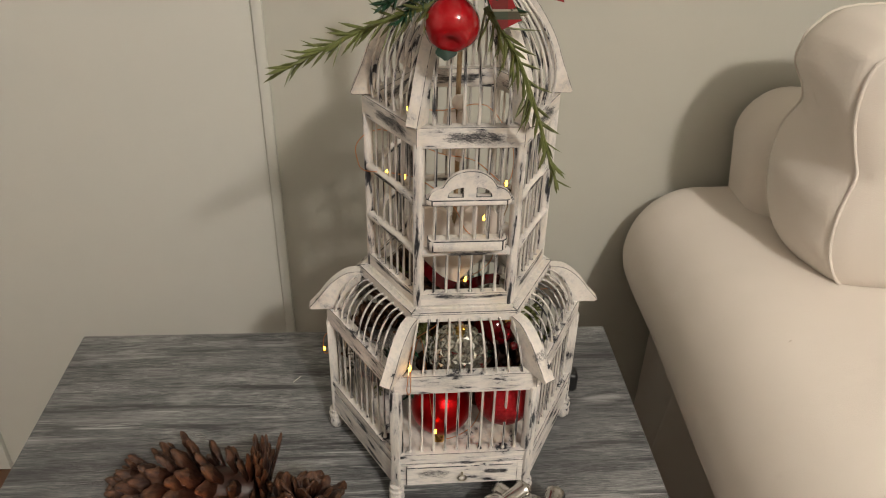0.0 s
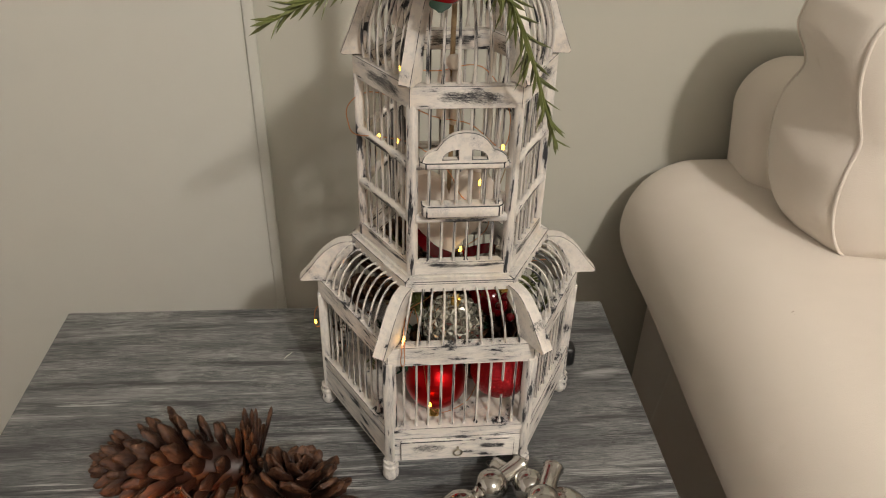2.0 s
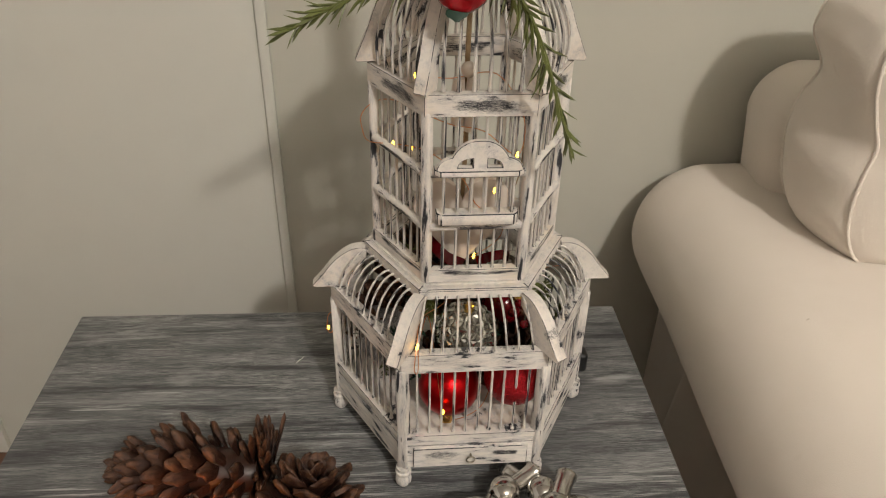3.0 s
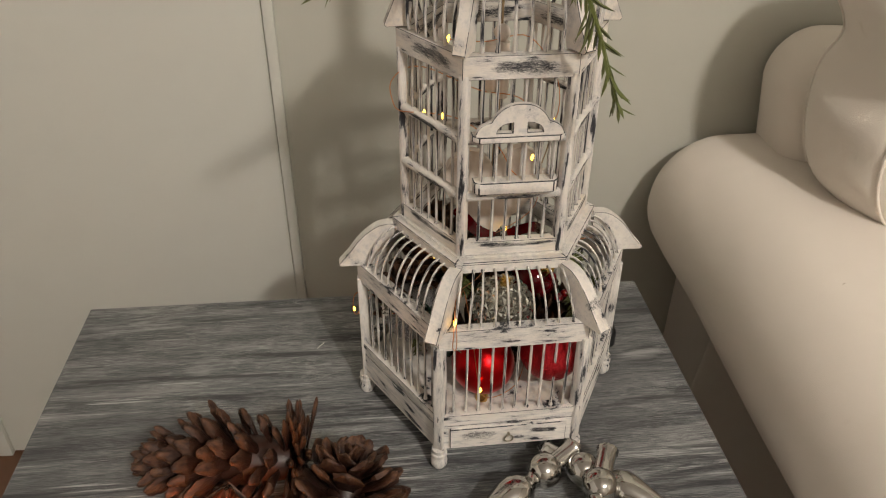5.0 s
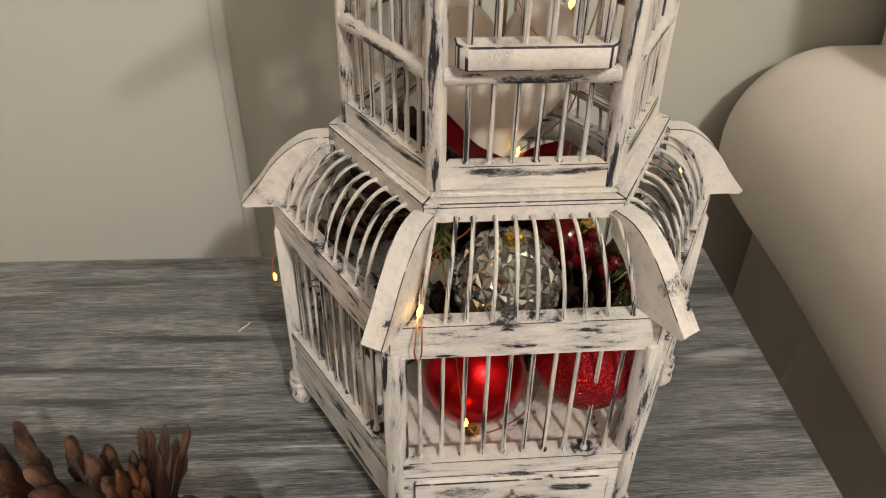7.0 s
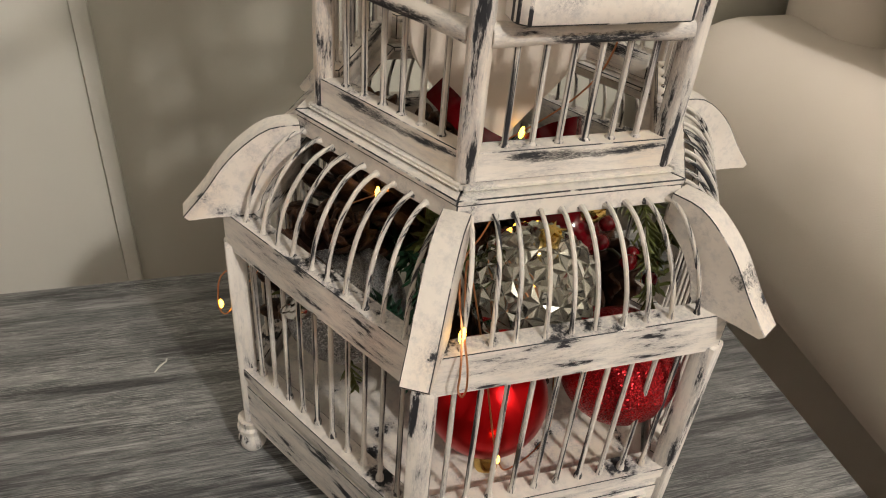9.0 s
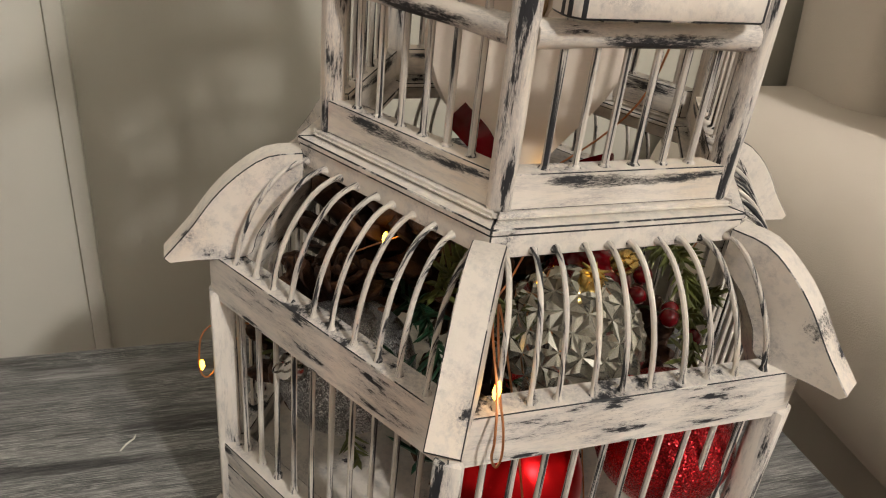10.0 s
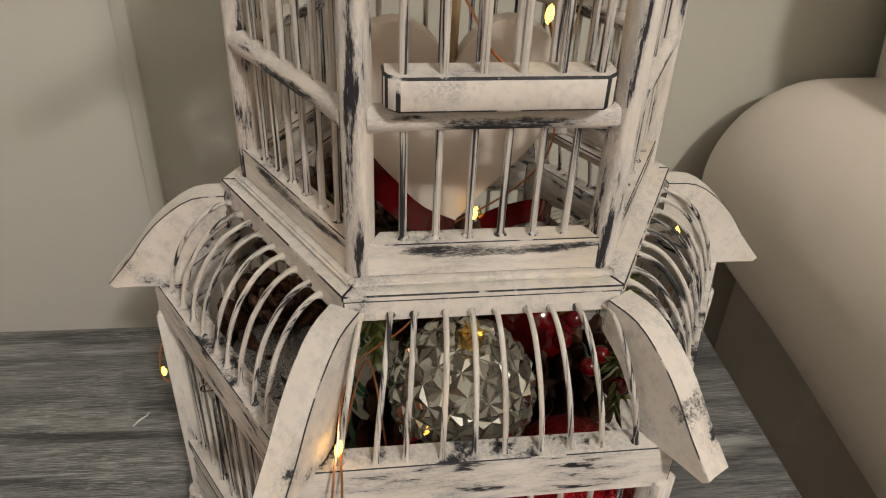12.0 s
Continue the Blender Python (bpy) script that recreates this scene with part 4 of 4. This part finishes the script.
def ribbon_strip(points, width, material, parent, name="ribbon", side=Vector((0, 0.3, 1))):
    bm = bmesh.new()
    way = spline(points, 8)
    rows = []
    for i, p in enumerate(way):
        d = (way[min(i + 1, len(way) - 1)] - way[max(i - 1, 0)]).normalized()
        s = (side - d * side.dot(d)).normalized()
        rows.append((bm.verts.new(p - s * width / 2), bm.verts.new(p + s * width / 2)))
    for a, b in zip(rows, rows[1:]):
        bm.faces.new((a[0], a[1], b[1], b[0]))
    bmesh.ops.solidify(bm, geom=list(bm.faces), thickness=0.0006)
    return part(name, bm, material, parent)


red = thing("red_ribbon", CAGE, "folded glossy red ribbon in the tower", "ribbon")
ribbon_strip([(-0.040, -0.016, 0.232), (-0.030, -0.022, 0.222), (-0.018, -0.020, 0.208), (-0.002, -0.014, 0.196)], 0.011, RED_SHINY, red)
ribbon_strip([(0.012, -0.010, 0.196), (0.022, -0.018, 0.206), (0.036, -0.014, 0.206), (0.046, 0.0, 0.194)], 0.010, RED_SHINY, red)

tag = thing("paper_tag", CAGE @ pose(0.046, 0.030, 0.232, 0, 14, 24), "small blank white wooden tag inside the tower", "tag")
part("tag_board", box(-0.020, 0.024, -0.001, 0.001, -0.010, 0.010, 0.0004), PAINT_PLAIN, tag)
part("tag_string", tube(spline([(0.0, 0, 0.010), (0.004, 0.002, 0.04), (-0.004, 0, 0.075)], 6), 0.0006, 5), TWINE, tag)


# ---------- fairy lights ----------
def fairy_lights():
    t = thing("fairy_lights", pose(0, 0, 0), "copper wire fairy lights with warm glowing drops wound through the cage", "fairy lights")
    runs = [
        [(0.250, 0.804, 0.527), (0.240, 0.802, 0.60), (0.247, 0.797, 0.640), (0.240, 0.790, 0.667), (0.228, 0.785, 0.664), (0.19, 0.77, 0.668), (0.14, 0.74, 0.675), (0.108, 0.718, 0.684), (0.085, 0.690, 0.680), (0.066, 0.655, 0.690),
         (0.062, 0.632, 0.676), (0.0605, 0.6245, 0.664), (0.0600, 0.6235, 0.657), (0.0618, 0.6232, 0.653), (0.0634, 0.6236, 0.657), (0.0636, 0.6265, 0.666), (0.0640, 0.636, 0.676), (0.072, 0.665, 0.686), (0.080, 0.650, 0.640), (0.087, 0.637, 0.594), (0.10, 0.645, 0.575), (0.125, 0.665, 0.572), (0.14, 0.70, 0.575)],
        [(0.10, 0.80, 0.60), (0.02, 0.78, 0.60), (-0.025, 0.752, 0.625), (-0.0335, 0.746, 0.612), (-0.030, 0.746, 0.600), (-0.015, 0.757, 0.615), (0.02, 0.77, 0.64), (0.07, 0.755, 0.67), (0.117, 0.742, 0.702), (0.14, 0.72, 0.74), (0.133, 0.692, 0.787),
         (0.127, 0.684, 0.806), (0.131, 0.683, 0.794), (0.128, 0.682, 0.785), (0.112, 0.682, 0.794), (0.100, 0.70, 0.81), (0.072, 0.720, 0.824), (0.045, 0.725, 0.829), (0.020, 0.724, 0.832), (0.0135, 0.729, 0.841), (0.0130, 0.735, 0.853), (0.025, 0.742, 0.862), (0.045, 0.742, 0.862),
         (0.087, 0.735, 0.845), (0.12, 0.73, 0.84), (0.149, 0.718, 0.823), (0.155, 0.74, 0.85), (0.13, 0.75, 0.885), (0.09, 0.73, 0.888), (0.06, 0.725, 0.892)],
    ]
    for r in runs:
        part("wire", tube(spline(r, 6), 0.00045, 5), COPPER, t, "thin copper wire")
    drop = finish(lathe([(0.0, -0.0033), (0.0008, -0.0026), (0.00135, -0.0008), (0.0013, 0.0008), (0.0007, 0.0026), (0.0, 0.0033)], 12), "bulb", LED)
    for x, y, z in ((-0.0325, 0.746, 0.607), (0.0625, 0.6335, 0.6755), (0.087, 0.6365, 0.5935), (0.108, 0.716, 0.6835), (0.117, 0.742, 0.7015), (0.1275, 0.6835, 0.8065), (0.230, 0.785, 0.6650),
                    (0.072, 0.7195, 0.8245), (0.149, 0.7175, 0.8235), (0.040, 0.7245, 0.8295), (0.056, 0.7215, 0.8275), (0.050, 0.758, 0.662), (0.060, 0.725, 0.8925)):
        part("bulb", drop, None, t, m=pose(x, y, z, (x * 9000) % 40 - 20, (y * 7000) % 40 - 20, 0))
    box_ = part("battery_box", box(0.236, 0.263, 0.793, 0.815, TABLE_Z, TABLE_Z + 0.028, 0.006, 3), BLACKPLASTIC, t, "black plastic battery box")
    part("switch", box(0.243, 0.255, 0.799, 0.808, TABLE_Z + 0.0275, TABLE_Z + 0.031, 0.001), BLACKPLASTIC, box_)


fairy_lights()


# ---------- greenery pick on the cage top ----------
def top_pick():
    apple_m = pose(0.0936, 0.655, 0.9842)
    a = thing("red_apple_ornament", apple_m, "glossy red lacquered apple ornament wired to the cage", "ornament")
    prof = []
    for i in range(25):
        th = math.pi * i / 24
        r = 0.0205 * math.sin(th) * (1 + 0.06 * math.cos(th))
        z = -0.0200 * math.cos(th) * (1 - 0.22 * math.exp(-(math.sin(th) / 0.30) ** 2))
        prof.append((max(r, 0.0), z))
    bm = lathe(prof, 40)
    for v in bm.verts:
        ang = math.atan2(v.co.y, v.co.x)
        low = max(0.0, -v.co.z / 0.02)
        f = 1 + 0.035 * math.cos(5 * ang) * low
        v.co.x *= f
        v.co.y *= f
    bm.transform(pose(0, 0, 0, -58, 8, 0))
    part("apple", bm, APPLE_RED, a, angle=80)
    leaf = bmesh.new()
    rows = []
    for i in range(7):
        s = i / 6
        w = 0.0075 * math.sin(math.pi * min(0.97, s + 0.05)) + 0.0006
        rows.append([leaf.verts.new((x, -0.012 - 0.008 * s, -0.012 - 0.011 * s - 0.002 * abs(x) / 0.01)) for x in (-w, 0, w)])
    for p, q in zip(rows, rows[1:]):
        for k in range(2):
            leaf.faces.new((p[k], p[k + 1], q[k + 1], q[k]))
    bmesh.ops.solidify(leaf, geom=list(leaf.faces), thickness=0.0007)
    part("leaf", leaf, LEAF, a, "dark green cloth leaf", m=pose(-0.004, 0.006, 0.0))
    for i, (tip, n) in enumerate((((0.045, 0.640, 1.000), 60), ((0.075, 0.630, 1.020), 60), ((0.115, 0.632, 1.012), 60), ((0.060, 0.650, 1.030), 60), ((0.125, 0.650, 1.030), 60), ((0.135, 0.640, 0.998), 50), ((0.055, 0.655, 0.985), 40))):
        spray("fir_bunch", (0.098, 0.690, 1.010), tip, n, 0.022, NEEDLE_DARK, "dark green fir tips wired to the cage top", 20 + i, 0.006)
    spray("fir_frond", (0.084, 0.668, 0.996), (-0.0265, 0.630, 0.9560), 52, 0.034, NEEDLE, "long olive green plastic fir frond", 31, 0.004, 0.0026, 54, 0.0012)
    spray("fir_frond", (0.118, 0.660, 0.995), (0.176, 0.624, 0.872), 60, 0.036, NEEDLE, "long olive green plastic fir frond", 32, 0.018, 0.0026, 56, 0.0012)
    rb = thing("plaid_bow", pose(0, 0, 0), "red and green plaid ribbon bow on the cage top", "ribbon")
    ribbon_strip([(0.110, 0.655, 1.018), (0.122, 0.642, 1.012), (0.129, 0.635, 1.000), (0.1345, 0.630, 0.9905)], 0.016, PLAID, rb, "tail", Vector((1, 0.2, 0.2)))
    ribbon_strip([(0.112, 0.655, 1.022), (0.135, 0.640, 1.017), (0.155, 0.638, 1.0105), (0.170, 0.640, 1.0065)], 0.010, PLAID, rb, "tail", Vector((0, 1.0, 0.25)))


top_pick()


# ---------- on the table ----------
def finial(at, yaw, pitch, label, scale=1.0):
    """A silvered glass ornament: ribbed cap, ball and long drop; local x runs from the cap to the point."""
    t = thing("silver_finial_ornament", pose(*at, 0, pitch, yaw), label, "ornament", "silver ornaments on the table")
    turn = pose(0, 0, 0, 0, 90, 0)
    drop = [(0.0085, 0.012), (0.0075, 0.0165), (0.0100, 0.0195), (0.0150, 0.027), (0.0178, 0.036), (0.0170, 0.045), (0.0135, 0.058), (0.0090, 0.075), (0.0052, 0.092), (0.0022, 0.107), (0.0, 0.112)]
    bead = [(0.0165 * math.sin(math.pi * i / 20), -0.0165 * math.cos(math.pi * i / 20)) for i in range(2, 19)]
    part("ball", lathe(bead, 36, m=turn), MERCURY, t, angle=70)
    part("drop", lathe([(r, z + 0.003) for r, z in drop], 32, m=turn), MERCURY, t, angle=70)
    cap = bmesh.new()
    prof = [(0.0, -0.0430), (0.0085, -0.0430), (0.0100, -0.0415), (0.0100, -0.0385), (0.0092, -0.0375), (0.0092, -0.0350), (0.0088, -0.0340), (0.0088, -0.0130)]
    lathe(prof, 28, cap)
    for v in cap.verts:
        if v.co.z < -0.036 and v.co.x ** 2 + v.co.y ** 2 > 1e-6:
            a = math.atan2(v.co.y, v.co.x)
            f = 1 + 0.05 * math.cos(14 * a)
            v.co.x *= f
            v.co.y *= f
    cap.transform(turn)
    part("cap", cap, CAPMETAL, t, angle=50)
    part("hanger", tube([(-0.044 - 0.005 * math.sin(math.pi * i / 8), 0.004 * math.cos(math.pi * i / 8), 0) for i in range(9)], 0.0006, 5), CAPMETAL, t)


finial((0.146, 0.600, TABLE_Z + 0.0225), 218, 2, "mercury glass finial ornament with a drop, lying on the table")
finial((0.192, 0.574, TABLE_Z + 0.030), 248, 6, "mercury glass finial ornament leaning on the others")
finial((0.184, 0.604, TABLE_Z + 0.0180), 322, 0, "mercury glass finial ornament with a pointed drop, lying on the table")


def votive():
    t = thing("votive_holder", pose(-0.131, 0.514, TABLE_Z, 0, 0, 45), "square orange glass candle holder with a lit tealight", "candle holder")
    bm = bmesh.new()
    sq = [(-1, -1), (1, -1), (1, 1), (-1, 1)]
    levels = [(0.026, 0.0, 1), (0.032, 0.074, 1), (0.030, 0.0755, 1), (0.0285, 0.074, 1), (0.0235, 0.006, 1)]
    rings = [[bm.verts.new((x * r, y * r, z)) for x, y in sq] for r, z, _ in levels]
    for a, b in zip(rings, rings[1:]):
        for k in range(4):
            bm.faces.new((a[k], a[(k + 1) % 4], b[(k + 1) % 4], b[k]))
    bm.faces.new(rings[0][::-1])
    bm.faces.new(rings[-1])
    bmesh.ops.bevel(bm, geom=[e for e in bm.edges if abs(e.verts[0].co.z - e.verts[1].co.z) > 0.02], offset=0.004, segments=2, affect="EDGES")
    g = part("glass", bm, AMBER, t, "orange glass", angle=35)
    g.visible_shadow = False
    part("candle", lathe([(0.0, 0.0062), (0.0185, 0.0062), (0.0185, 0.022), (0.017, 0.0235), (0.0, 0.0225)], 24), WAX, t)
    part("wick", tube([(0, 0, 0.0225), (0.0005, 0, 0.030)], 0.0006, 5), BLACKPLASTIC, t)
    part("flame", lathe([(0.0, 0.027), (0.0030, 0.030), (0.0036, 0.034), (0.0022, 0.041), (0.0, 0.048)], 12), FLAME, t, "small candle flame")


votive()
